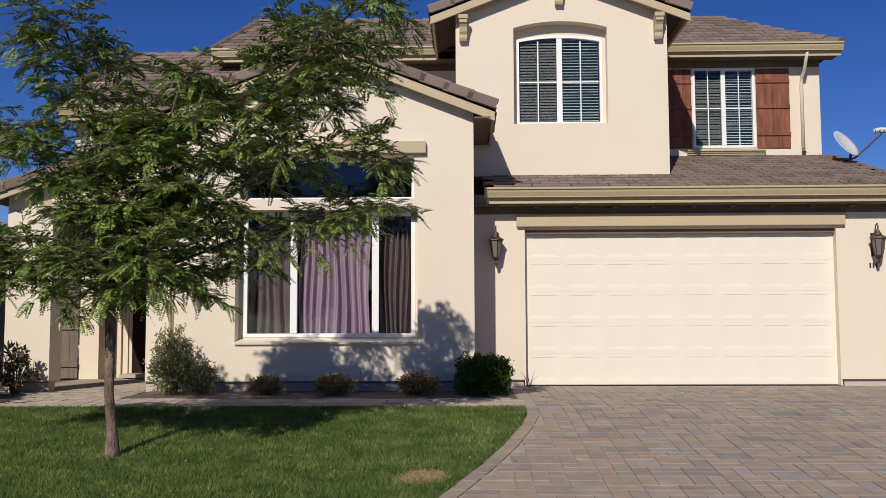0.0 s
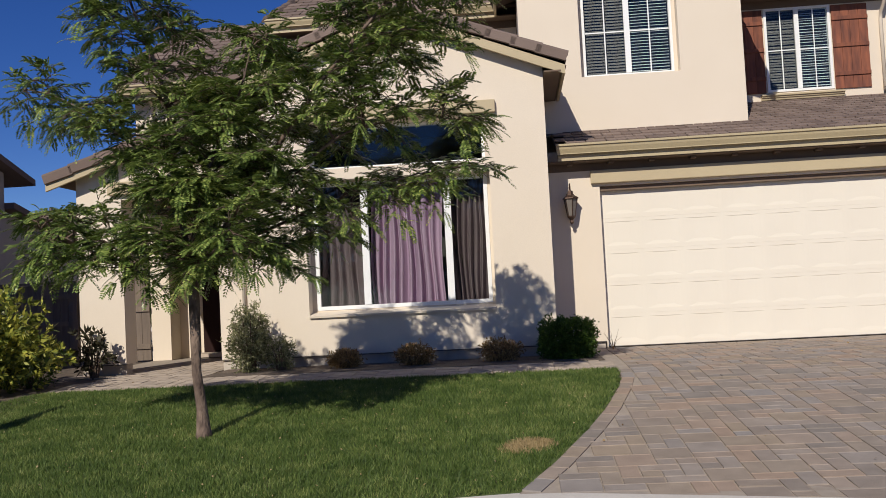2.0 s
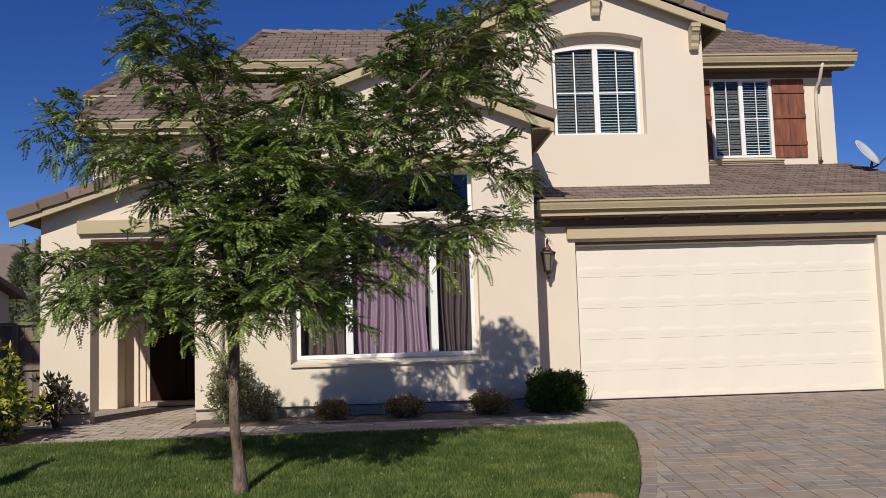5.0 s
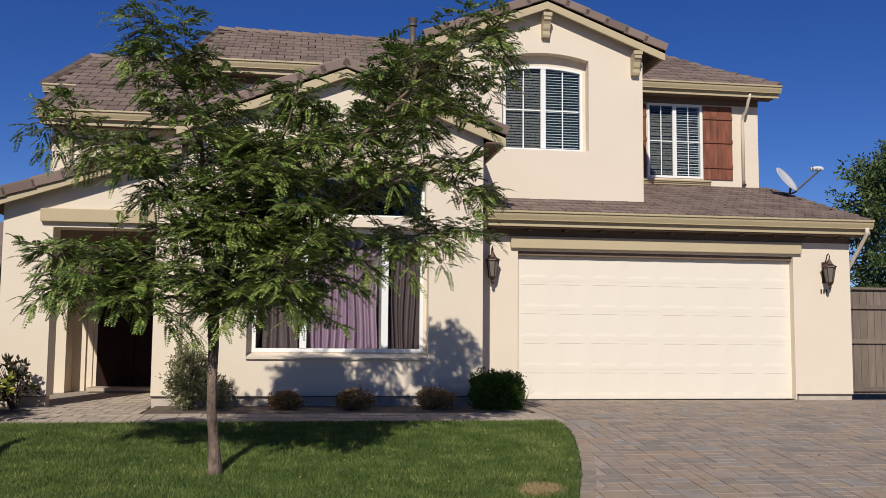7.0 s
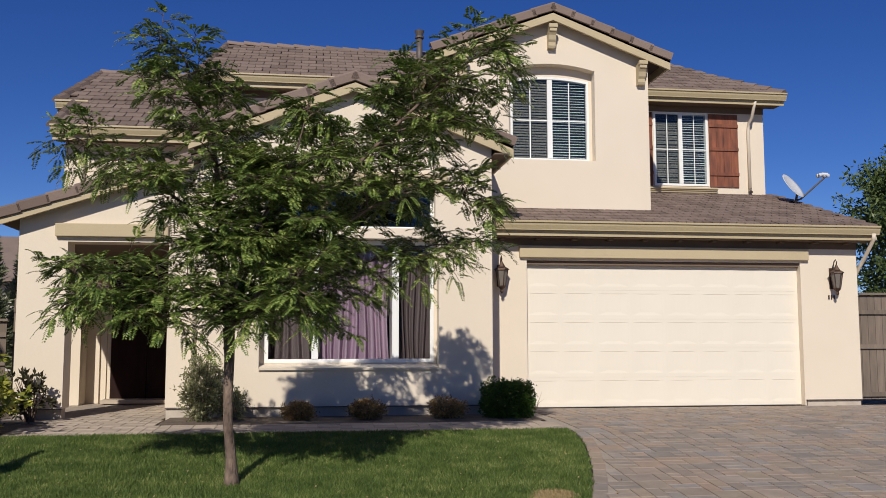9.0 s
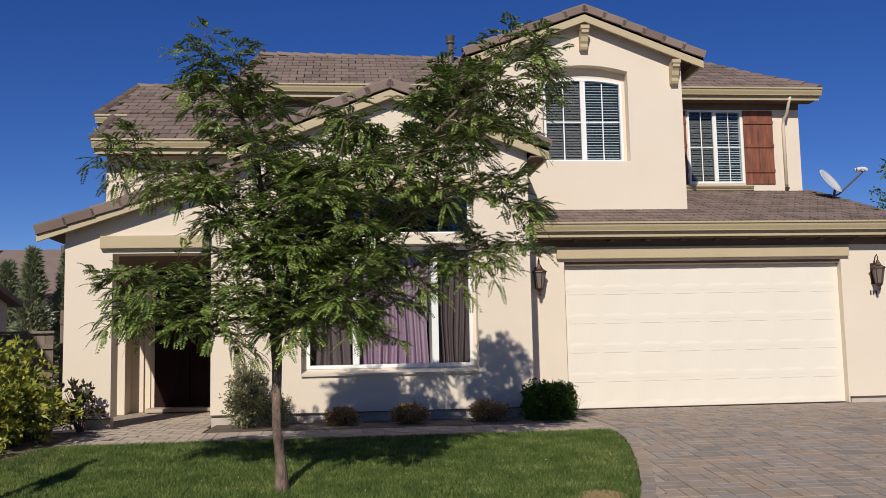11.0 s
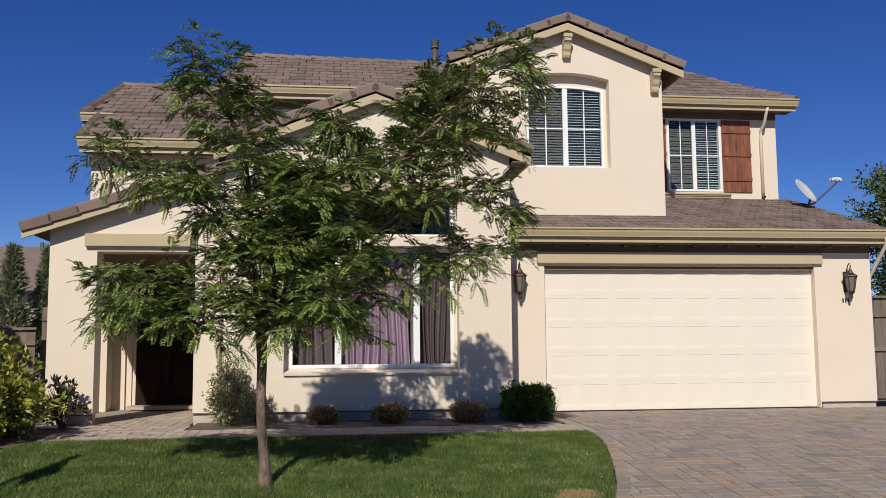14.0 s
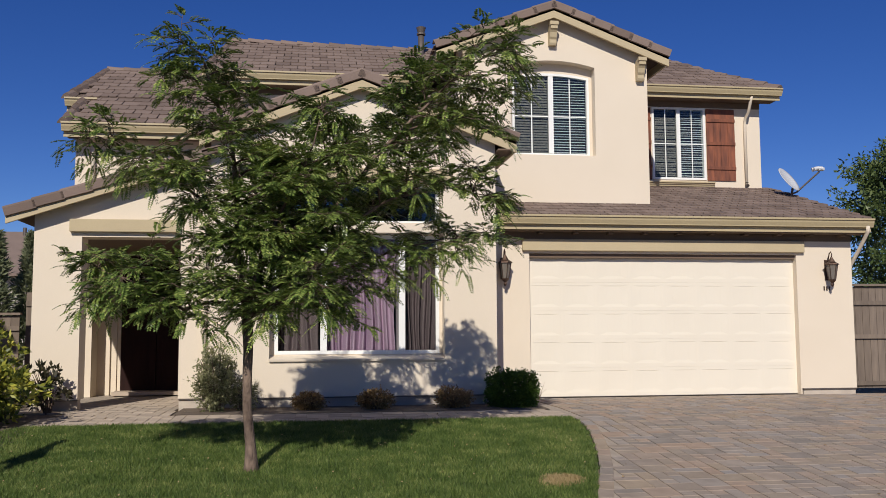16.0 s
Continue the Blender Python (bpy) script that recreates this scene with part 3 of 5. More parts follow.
# living room gable
YF = LIV - 0.19
side_slope("roof_living_right", -0.50, APEX_L, YF, 2.6, 5.08, RISE_L, "brown tiled slope of the living room gable", 5)
side_slope("roof_living_left", -5.38, APEX_L, YF, 2.6, 5.08, RISE_L, "brown tiled slope of the living room gable", 6)
zr = 5.08 - RISE_L * 2.44
for xe in (-0.50, -5.38):
    rake("tan bargeboard of the living room gable", APEX_L, 5.06, xe, zr - 0.02, YF, 0.17)
    barge_tiles(APEX_L, 5.09, xe, zr + 0.02, YF - 0.01, 7)
# soffits of the gable ends
def gable_soffit(xa, za, xe, ze, y0, y1):
    bm = bmesh.new()
    prism(bm, [(xa, za), (xe, ze), (xe, ze - 0.02), (xa, za - 0.02)], "y", y0, y1)
    tagged(part("soffit", bm, SOFFIT), "brown boarded soffit under the gable", "trim", kind="structure")
for xe in (-0.56, -5.32):
    gable_soffit(APEX_L, 5.00, xe, 5.00 - RISE_L * abs(xe - APEX_L), YF + 0.052, LIV - 0.002)
bm = bmesh.new()
prism(bm, [(-0.56, zr - 0.06), (-0.50, zr - 0.04), (-0.50, zr - 0.17), (-0.54, zr - 0.17)], "y", YF + 0.052, 0.70)
tagged(part("eave_board", bm, GUTTER), "tan eave board and gutter beside the garage roof", "trim", kind="structure")
soffit(-0.80, -0.56, LIV - 0.2, 0.75, zr - 0.13)

# porch roof
ZP0, XP0 = 2.90, -8.10
rp = roof_plane("roof_porch", (XP0, YF, ZP0), (-5.0, YF, ZP0 + 0.335 * 3.1), (-5.0, 2.7, ZP0 + 0.335 * 3.1), (XP0, 2.7, ZP0), "brown tiled porch roof")
tile_field(rp, (XP0 - 0.02, 2.7, ZP0), (0, -1, 0), (1, 0, 0.335), 2.7 - YF, 3.1 * 1.055, False, 9)
rake("tan bargeboard of the porch roof", -5.30, ZP0 - 0.02 + 0.335 * 2.8, XP0, ZP0 - 0.02, YF + 0.004, 0.16)
barge_tiles(-5.35, ZP0 - 0.05 + 0.335 * 2.75, XP0, ZP0 - 0.05, YF - 0.006, 8)
gable_soffit(-5.25, ZP0 - 0.075 + 0.335 * 2.85, XP0 + 0.04, ZP0 - 0.075 + 0.335 * 0.04, YF + 0.06, PORCH - 0.002)
gable_soffit(-7.76, ZP0 - 0.075 + 0.335 * 0.34, XP0 + 0.04, ZP0 - 0.075 + 0.335 * 0.04, PORCH, 2.7)

# bay gable
YB = BAY - 0.22
for xe, seed in ((APEX_B + 2.17, 11), (APEX_B - 2.17, 12)):
    side_slope("roof_bay", xe, APEX_B, YB, 4.3, 7.02, RISE_B, "brown tiled slope of the bay gable", seed)
    ze = 7.02 - RISE_B * 2.17
    rake("tan bargeboard of the bay gable", APEX_B, 7.00, xe, ze - 0.02, YB, 0.17)
    barge_tiles(APEX_B, 7.04, xe, ze + 0.02, YB - 0.01, seed)
    gable_soffit(APEX_B, 6.94, xe + (0.04 if xe < 0 else -0.04), 6.94 - RISE_B * 2.13, YB + 0.06, BAY - 0.002)
    s = 1 if xe > 0 else -1
    bm = bmesh.new()
    prism(bm, [(xe, ze - 0.01), (xe - s * 0.07, ze - 0.02), (xe - s * 0.06, ze - 0.17), (xe - s * 0.02, ze - 0.17)], "y", YB + 0.052, 2.75)
    tagged(part("eave_board", bm, GUTTER), "tan eave board and gutter of the bay roof", "trim", kind="structure")

# main roof: front slope, right hip, left gable edge
EY, EZ, RY, RZ = 2.72, 6.22, 5.3, 7.61
r = roof_plane("roof_main", (-5.78, EY, EZ), (6.18, EY, EZ), (4.66, RY, RZ - 0.14), (-5.45, RY, RZ + 0.02), "brown flat-tiled main roof")
rise = (RZ - EZ) / (RY - EY)
tile_field(r, (-5.78, EY - 0.02, EZ), (1, 0, 0), (0, 1, rise), 11.96, (RY - EY) * math.hypot(1, rise), False, 13,
           clip=lambda u, v: 0.33 * v / 2.95 + 0.05 < u < 11.96 - v / 2.95 * 1.52 - 0.1 and not (4.3 < u < 8.4 and v < 1.0))
r = roof_plane("roof_main_back", (6.18, 10.3, EZ), (-5.78, 10.3, EZ), (-5.45, RY, RZ), (4.66, RY, RZ), "brown tiled rear slope")
r = roof_plane("roof_main_hip", (6.18, EY, EZ), (6.18, 10.3, EZ), (4.66, RY + 0.01, RZ), (4.66, RY, RZ), "brown tiled hip end")
gutter(2.4, 6.20, EY - 0.10, EZ + 0.03, "tan metal gutter along the upper eave")
gutter(-5.80, -1.45, EY - 0.10, EZ + 0.03, "tan metal gutter along the upper eave")
soffit(2.49, 6.15, EY + 0.06, UP - 0.002, EZ - 0.17)
soffit(-5.75, -1.1, EY + 0.06, UP - 0.002, EZ - 0.17)
bm = bmesh.new()
prism(bm, [(EY, EZ - 0.02), (RY, RZ - 0.02), (RY, RZ - 0.2), (EY, EZ - 0.2)], "x", -5.82, -5.782)
for v in bm.verts:
    v.co.x += 0.33 * (v.co.y - EY) / (RY - EY)
tagged(part("bargeboard", bm, TRIM), "tan bargeboard of the main roof", "trim", kind="structure")

# left wing roof: one slope in two steps
r = roof_plane("roof_wing", (-7.88, 0.80, 4.69), (-5.0, 0.80, 4.69), (-5.0, 2.3, 5.485), (-7.88, 2.3, 5.485), "brown flat-tiled roof of the left wing")
tile_field(r, (-7.88, 0.78, 4.69), (1, 0, 0), (0, 1, 0.53), 2.88, 1.5 * 1.132, False, 14)
r = roof_plane("roof_wing_upper", (-8.20, 2.15, 5.44), (-5.0, 2.15, 5.44), (-5.0, 4.5, 6.64), (-7.92, 4.5, 6.64), "brown flat-tiled roof of the left wing")
tile_field(r, (-8.06, 2.3, 5.51), (1, 0, 0), (0, 1, 0.525), 3.06, 2.2 * 1.132, False, 15)
gutter(-7.90, -5.5, 0.70, 4.71, "tan metal gutter along the lower wing's eave")
gutter(-8.20, -7.62, 2.06, 5.47, "tan end of the upper wing's gutter")
soffit(-7.88, -5.5, 0.85, 1.198, 4.53)


def ridge_caps(p0, p1, seed, w=0.13):
    """Angled cap tiles, each lapping the next, along a ridge or hip."""
    p0, p1 = Vector(p0), Vector(p1)
    row = tagged(new("ridge_cap_row"), "row of brown ridge cap tiles", "roof", kind="structure")
    rnd = random.Random(seed)
    n = round((p1 - p0).length / 0.36)
    bm = bmesh.new()
    prism(bm, [(-w, -0.045), (-w * 0.5, 0.02), (0, 0.05), (w * 0.5, 0.02), (w, -0.045), (w, -0.065), (-w, -0.065)], "x", -0.21, 0.21)
    for v in bm.verts:
        v.co.z += 0.016 * (1 if v.co.x < 0 else -1)
    me = bpy.data.meshes.new("cap_tile")
    bm.to_mesh(me)
    bm.free()
    me.materials.append(ROOF)
    d = (p1 - p0).normalized()
    turn = Matrix((d, Vector((0, 0, 1)).cross(d).normalized(), d.cross(Vector((0, 0, 1)).cross(d).normalized()))).transposed().to_4x4()
    for k in range(n):
        ob = new("cap_tile", me)
        ob.parent = row
        ob.matrix_basis = Matrix.Translation(p0.lerp(p1, (k + 0.5) / n) + Vector((0, 0, 0.03 + rnd.uniform(-0.005, 0.005)))) @ turn @ pose(0, 0, 0, rnd.uniform(-2, 2), 0, rnd.uniform(-1, 1))


ridge_caps((6.16, EY, EZ + 0.04), (4.66, RY, RZ - 0.12), 31)
ridge_caps((-5.45, RY, RZ + 0.04), (4.66, RY, RZ - 0.12), 32)
ridge_caps((-7.92, 4.5, 6.66), (-5.2, 4.5, 6.66), 33)
ridge_caps((-5.80, EY, EZ + 0.03), (-5.47, RY, RZ + 0.04), 34, 0.07)
ridge_caps((-7.88, 0.80, 4.72), (-7.88, 2.3, 5.51), 35, 0.10)
ridge_caps((-8.18, 2.15, 5.48), (-7.93, 4.5, 6.67), 36, 0.10)
ridge_caps((6.12, -0.34, 3.03), (6.12, 3.12, 4.10), 37, 0.05)
ridge_caps((APEX_L, YF + 0.1, 5.11), (APEX_L, 2.5, 5.11), 38)
ridge_caps((APEX_B, YB + 0.1, 7.05), (APEX_B, 4.2, 7.05), 39)


# ---- garage door ----
def garage_door():
    d = thing("garage_door", 2.44, 0.12, 0.0, "cream sectional garage door with shallow recessed panels, closed", "garage door")
    for s in range(5):
        z0, z1 = 0.012 + s * 0.489, 0.012 + s * 0.489 + 0.4878
        spots = [(-2.44 + c * 0.61 + 0.035, -2.44 + c * 0.61 + 0.575) for c in range(8)]
        bm = slab(bmesh.new(), rect(-2.44, 2.44, z0, z1), [rect(a, b, z0 + 0.065, z1 - 0.055) for a, b in spots], 0.012, 0.021)
        sec = part("section", bm, DOOR_WHITE, d)
        for a, b in spots:
            bm = bmesh.new()
            lo, hi = z0 + 0.065, z1 - 0.055
            outer = [bm.verts.new((x, 0.0125, z)) for x, z in ((a, lo), (b, lo), (b, hi), (a, hi))]
            inner = [bm.verts.new((x, 0.0175, z)) for x, z in ((a + 0.14, lo + 0.05), (b - 0.14, lo + 0.05), (b - 0.14, hi - 0.010), (a + 0.14, hi - 0.010))]
            for q in range(4):
                bm.faces.new((outer[q], outer[(q + 1) % 4], inner[(q + 1) % 4], inner[q]))
            bm.faces.new(inner)
            part("panel", bm, DOOR_WHITE, sec)
    boxed("backing", -2.44, 2.44, 0.022, 0.056, 0.012, 2.45, DOOR_WHITE, d)
    boxed("bottom_seal", -2.43, 2.43, 0.015, 0.045, 0.0, 0.012, METAL, d, label="black rubber seal")
    return d


garage_door()
boxed("trim_garage_stop", 0.004, 4.876, 0.05, 0.125, 2.39, 2.456, SOFFIT)
tagged(bpy.data.objects["trim_garage_stop"], "brown painted stop board over the garage door", "trim", kind="structure")
# dark strips that draw the shadow lines at the feet of both walls
boxed("trim_bay_shadow_line", -1.08, 2.484, BAY - 0.014, BAY - 0.002, 3.405, 3.437, METAL)
tagged(bpy.data.objects["trim_bay_shadow_line"], "dark strip as the drip edge's shadow line under the upper bay", "trim", kind="structure")
boxed("trim_upper_shadow_line", 2.50, 5.90, UP - 0.014, UP - 0.002, 4.125, 4.155, METAL)
tagged(bpy.data.objects["trim_upper_shadow_line"], "dark strip as a shadow line where wall meets roof", "trim", kind="structure")
boxed("wall_garage_back", -0.7, 5.7, 0.6, 0.7, 0, 2.9, DARK)
tagged(bpy.data.objects["wall_garage_back"], "dark inside of the garage", "wall", kind="structure")
for nm, x0, x1, yf, z0, z1 in (("trim_garage_head", -0.13, 5.01, -0.075, 2.50, 2.70), ("trim_window_head", -4.42, -1.51, LIV - 0.085, 3.48, 3.66), ("trim_porch_head", -7.25, -5.66, PORCH - 0.085, 2.63, 2.82)):
    ob = boxed(nm, x0, x1, yf, yf + 0.085 - 0.002, z0, z1, TRIM, bevel=0.012)
    tagged(ob, "tan foam-and-stucco header beam over the opening", "trim", kind="structure")


# ---- windows ----
def pane(name, x0, x1, z0, z1, y, parent, material=GLASS):
    bm = bmesh.new()
    box(bm, x0, x1, y, y + 0.006, z0, z1)
    ob = part(name, bm, material, parent)
    ob.visible_shadow = False
    return ob


def frame_bars(parent, x0, x1, z0, z1, y, w, depth, name="window_frame"):
    bm = bmesh.new()
    slab(bm, rect(x0, x1, z0, z1), [rect(x0 + w, x1 - w, z0 + w, z1 - w)], y, y + depth)
    return part(name, bm, VINYL, parent)


def blinds(parent, x0, x1, z0, z1, y, tilt, pitch=0.062):
    n = int((z1 - z0) / pitch)
    bm = bmesh.new()
    box(bm, x0, x1, -0.024, 0.024, -0.0015, 0.0015)
    me = bpy.data.meshes.new("slat")
    bm.to_mesh(me)
    bm.free()
    me.materials.append(SLAT)
    rnd = random.Random(int(x0 * 100))
    for k in range(n):
        ob = new("slat", me)
        ob.parent = parent
        ob.matrix_basis = pose(0, y, z0 + (k + 0.5) * pitch, tilt + rnd.uniform(-2, 2), rnd.uniform(-0.15, 0.15), 0)


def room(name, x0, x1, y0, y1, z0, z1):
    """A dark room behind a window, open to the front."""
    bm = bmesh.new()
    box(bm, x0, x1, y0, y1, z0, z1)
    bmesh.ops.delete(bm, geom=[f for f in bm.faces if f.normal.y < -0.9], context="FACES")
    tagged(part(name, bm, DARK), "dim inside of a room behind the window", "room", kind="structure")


# arched bay window
w1 = tagged(thing("window_1", 0, 0, 0, "white arched sliding window with blinds", "window"), kind="structure")
YW = BAY + 0.19
bm = slab(bmesh.new(), arched(-0.05, 1.41, 4.35, 5.83, 0.07), [arched(-0.008, 1.368, 4.392, 5.792, 0.065)], YW, YW + 0.09)
part("window_frame", bm, VINYL, w1)
boxed("mullion", 0.635, 0.725, YW - 0.008, YW + 0.06, 4.394, 5.845, VINYL, w1)
for x in (0.315, 1.04):
    boxed("muntin", x - 0.010, x + 0.010, YW + 0.006, YW + 0.014, 4.394, 5.80, VINYL, w1)
for x0, x1 in ((0.002, 0.633), (0.727, 1.358)):
    boxed("muntin", x0, x1, YW + 0.015, YW + 0.021, 5.079, 5.099, VINYL, w1)
pane("pane", 0.002, 0.634, 4.394, 5.85, YW + 0.022, w1, GLASS_DIM)
pane("pane", 0.726, 1.358, 4.394, 5.85, YW + 0.022, w1)
blinds(w1, 0.01, 0.66, 4.40, 5.86, YW + 0.075, 57, 0.050)
blinds(w1, 0.70, 1.35, 4.40, 5.86, YW + 0.075, 25, 0.050)
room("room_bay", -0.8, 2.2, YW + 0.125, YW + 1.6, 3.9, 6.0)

# upper right window with shutters and sill
w2 = tagged(thing("window_2", 0, 0, 0, "white sliding window with half-open blinds", "window"), kind="structure")
frame_bars(w2, 3.46, 4.65, 4.33, 5.89, UP - 0.02, 0.045, 0.09)
boxed("mullion", 4.005, 4.085, UP - 0.028, UP + 0.05, 4.376, 5.844, VINYL, w2)
for x in (3.755, 4.345):
    boxed("muntin", x - 0.009, x + 0.009, UP - 0.012, UP - 0.005, 4.376, 5.844, VINYL, w2)
for x0, x1 in ((3.507, 4.004), (4.086, 4.603)):
    boxed("muntin", x0, x1, UP - 0.004, UP + 0.003, 5.091, 5.109, VINYL, w2)
pane("pane", 3.506, 4.004, 4.376, 5.844, UP + 0.004, w2, GLASS_DIM)
pane("pane", 4.086, 4.604, 4.376, 5.844, UP + 0.004, w2)
blinds(w2, 3.50, 4.03, 4.36, 5.86, UP + 0.075, 57, 0.050)
blinds(w2, 4.06, 4.62, 4.36, 5.86, UP + 0.075, 25, 0.050)
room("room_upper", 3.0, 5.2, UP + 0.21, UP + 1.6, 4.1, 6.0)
bm = bmesh.new()
prism(bm, [(-0.10, 0), (-0.10, -0.03), (-0.075, -0.035), (-0.07, -0.06), (-0.05, -0.065), (-0.04, -0.10), (0, -0.10), (0, 0)], "x", 3.33, 4.81)
bmesh.ops.translate(bm, vec=(0, UP - 0.002, 4.285), verts=bm.verts)
tagged(part("window_sill", bm, TRIM), "tan moulded sill under the window", "window sill", kind="structure")


def shutter(x0, x1):
    s = thing("shutter", (x0 + x1) / 2, UP, 4.32, "red-brown stained board-and-batten wooden shutter", "shutter", group="shutters beside the upper window")
    w, xm = x1 - x0, (x0 + x1) / 2
    n = 4
    for k in range(n):
        boxed("board", x0 - xm + k * w / n + 0.002, x0 - xm + (k + 1) * w / n - 0.002, -0.034, -0.006, 0, 1.55, SHUTTER, s, bevel=0.003)
    for z in (0.27, 0.80, 1.30):
        boxed("batten", x0 - xm, x1 - xm, -0.058, -0.035, z - 0.035, z + 0.035, SHUTTER, s, bevel=0.004)


shutter(4.67, 5.31)
shutter(2.76, 3.43)

# living room windows
w3 = tagged(thing("window_3", 0, 0, 0, "large white three-part window with curtains behind", "window"), kind="structure")
YL = LIV + 0.23
frame_bars(w3, WL + 0.02, WR, 0.785, 2.64, YL, 0.055, 0.09)
bm = slab(bmesh.new(), rect(WL - 0.09, WR + 0.09, 0.66, 2.70), [rect(WL + 0.018, WR + 0.002, 0.783, 2.642)], YL + 0.01, YL + 0.10)
tagged(part("wall_window_return", bm, STUCCO), "cream stucco return round the big window", "wall", kind="structure")
for x in (-3.50, -2.28):
    boxed("mullion", x - 0.05, x + 0.05, YL - 0.012, YL + 0.06, 0.841, 2.584, VINYL, w3)
for x0, x1 in ((WL + 0.076, -3.551), (-3.449, -2.331), (-2.229, WR - 0.056)):
    pane("pane", x0, x1, 0.841, 2.584, YL + 0.03, w3, GLASS if -3.5 < x0 < -2.5 else GLASS_SCREEN)
w4 = tagged(thing("window_4", 0, 0, 0, "white fixed transom window", "window"), kind="structure")
frame_bars(w4, WL, WR, 2.82, 3.46, YL, 0.05, 0.09)
pane("pane", WL + 0.052, WR - 0.052, 2.872, 3.408, YL + 0.03, w4)
bm = bmesh.new()
prism(bm, [(LIV - 0.04, 0.685), (LIV - 0.045, 0.715), (YL + 0.008, 0.765), (YL + 0.008, 0.705), (LIV + 0.002, 0.685)], "x", WL - 0.046, WR + 0.046)
tagged(part("window_sill_living", bm, STUCCO), "cream stucco sill under the big window", "window sill", kind="structure")
room("room_living", -5.0, -1.1, LIV + 0.365, 1.0, 0.2, 3.55)


def curtain(x0, x1, z0, z1, y, seed, folds, cloth, label):
    """Hanging cloth in soft uneven folds."""
    rnd = random.Random(seed)
    xs = np.linspace(x0, x1, folds * 10)
    zs = np.linspace(z0, z1, 14)
    ph = [rnd.uniform(0, 6.28) for _ in range(4)]
    verts, faces = [], []
    for j, z in enumerate(zs):
        g = 1 - 0.5 * (z - z0) / (z1 - z0)
        for x in xs:
            u = (x - x0) / (x1 - x0)
            d = 0.060 * math.sin(2 * math.pi * folds * u + ph[0] + 0.8 * math.sin(5 * u + ph[1])) + 0.02 * math.sin(2 * math.pi * folds * 1.63 * u + ph[2])
            verts.append((x + 0.02 * math.sin(3 * z + 6 * u + ph[3]), y + d * (0.6 + 0.6 * g), z))
    w = len(xs)
    faces = [(j * w + i, j * w + i + 1, (j + 1) * w + i + 1, (j + 1) * w + i) for j in range(len(zs) - 1) for i in range(w - 1)]
    ob = raw("curtain", verts, faces, cloth, None, True)
    return tagged(ob, label, "curtain", group="curtains in the big window")


curtain(-4.30, -3.55, 0.62, 2.62, YL + 0.30, 1, 5, CURTAIN_SIDE, "greyish mauve curtain behind a screened pane")
curtain(-3.44, -2.38, 0.62, 2.62, YL + 0.22, 2, 9, CURTAIN, "mauve pink curtain hanging in loose folds")
curtain(-2.37, -1.68, 0.62, 2.62, YL + 0.26, 3, 8, CURTAIN_SIDE, "greyish mauve curtain behind a screened pane")


# ---- brackets under the bay gable ----
def bracket(x, ztop):
    b = thing("bracket", x, BAY, ztop, "tan moulded corbel under the gable", "bracket", group="corbels under the bay gable")
    bm = bmesh.new()
    prism(bm, [(0.0, -0.34), (-0.10, -0.34), (-0.12, -0.30), (-0.12, -0.24), (-0.15, -0.20), (-0.17, -0.12), (-0.20, -0.08), (-0.23, -0.06), (-0.23, 0.04), (-0.19, 0.05), (0.0, 0.05)], "x", -0.065, 0.065)
    part("body", bm, TRIM, b)
    boxed("cap", -0.08, 0.08, -0.25, -0.18, 0.0, 0.07, TRIM, b, bevel=0.008)


bracket(APEX_B, 6.69)
bracket(APEX_B + 1.66, 6.08)
bracket(APEX_B - 1.62, 6.08)

# ---- downpipes, vent, dish ----
def downpipe(name, pts, label, r=0.033):
    t = thing(name, *pts[0], label, "downpipe")
    o = Vector(pts[0])
    bm = bmesh.new()
    tube(bm, [Vector(p) - o for p in pts], r, 10)
    part("pipe", bm, STUCCO, t, smooth=True)
    bm = bmesh.new()
    e = Vector(pts[-1]) - o
    tube(bm, [e + Vector((0, -0.01, 0.05)), e + Vector((0, -0.01, 0.0)), e + Vector((0, -0.05, -0.03))], r * 1.15, 10)
    part("outlet", bm, METAL, t, "dark outlet of the pipe")
    return t


downpipe("downpipe", [(5.54, 2.74, 6.09), (5.54, 2.80, 5.98), (5.54, 2.90, 5.78), (5.54, 3.06, 5.68), (5.54, 3.10, 5.55), (5.54, 3.10, 4.24)], "cream painted downpipe on the upper wall")
downpipe("downpipe", [(5.98, -0.50, 2.93), (6.0, -0.45, 2.84), (6.02, -0.10, 2.52), (6.0, 0.12, 2.30), (6.0, 0.2, 2.15), (6.0, 0.2, 0.1)], "cream painted downpipe at the garage corner")
downpipe("downpipe", [(-7.45, 0.86, 4.66), (-7.45, 0.95, 4.55), (-7.45, 1.12, 4.45), (-7.45, 1.14, 4.3), (-7.45, 1.14, 3.35)], "cream painted downpipe on the lower wing")
downpipe("downpipe", [(-5.26, LIV - 0.04, 3.6), (-5.26, LIV - 0.03, 3.5), (-5.26, LIV - 0.03, 0.2)], "tan downpipe beside the porch", 0.025)

v = thing("vent_pipe", -1.28, 4.7, 6.92, "dark metal flue pipe with a cap on the roof", "vent pipe")
bm = bmesh.new()
tube(bm, [(0, 0, 0), (0, 0, 0.85)], 0.07, 14)
part("pipe", bm, METAL, v, smooth=True)
bm = bmesh.new()
tube(bm, [(0, 0, 0.85), (0, 0, 0.89), (0, 0, 0.90), (0, 0, 1.02), (0, 0, 1.05)], [0.10, 0.10, 0.075, 0.11, 0.04], 14)
part("cap", bm, METAL, v)
bm = bmesh.new()
tube(bm, [(0, 0, 0), (0, 0, 0.16)], [0.2, 0.08], 14)
part("flashing", bm, METAL, v)

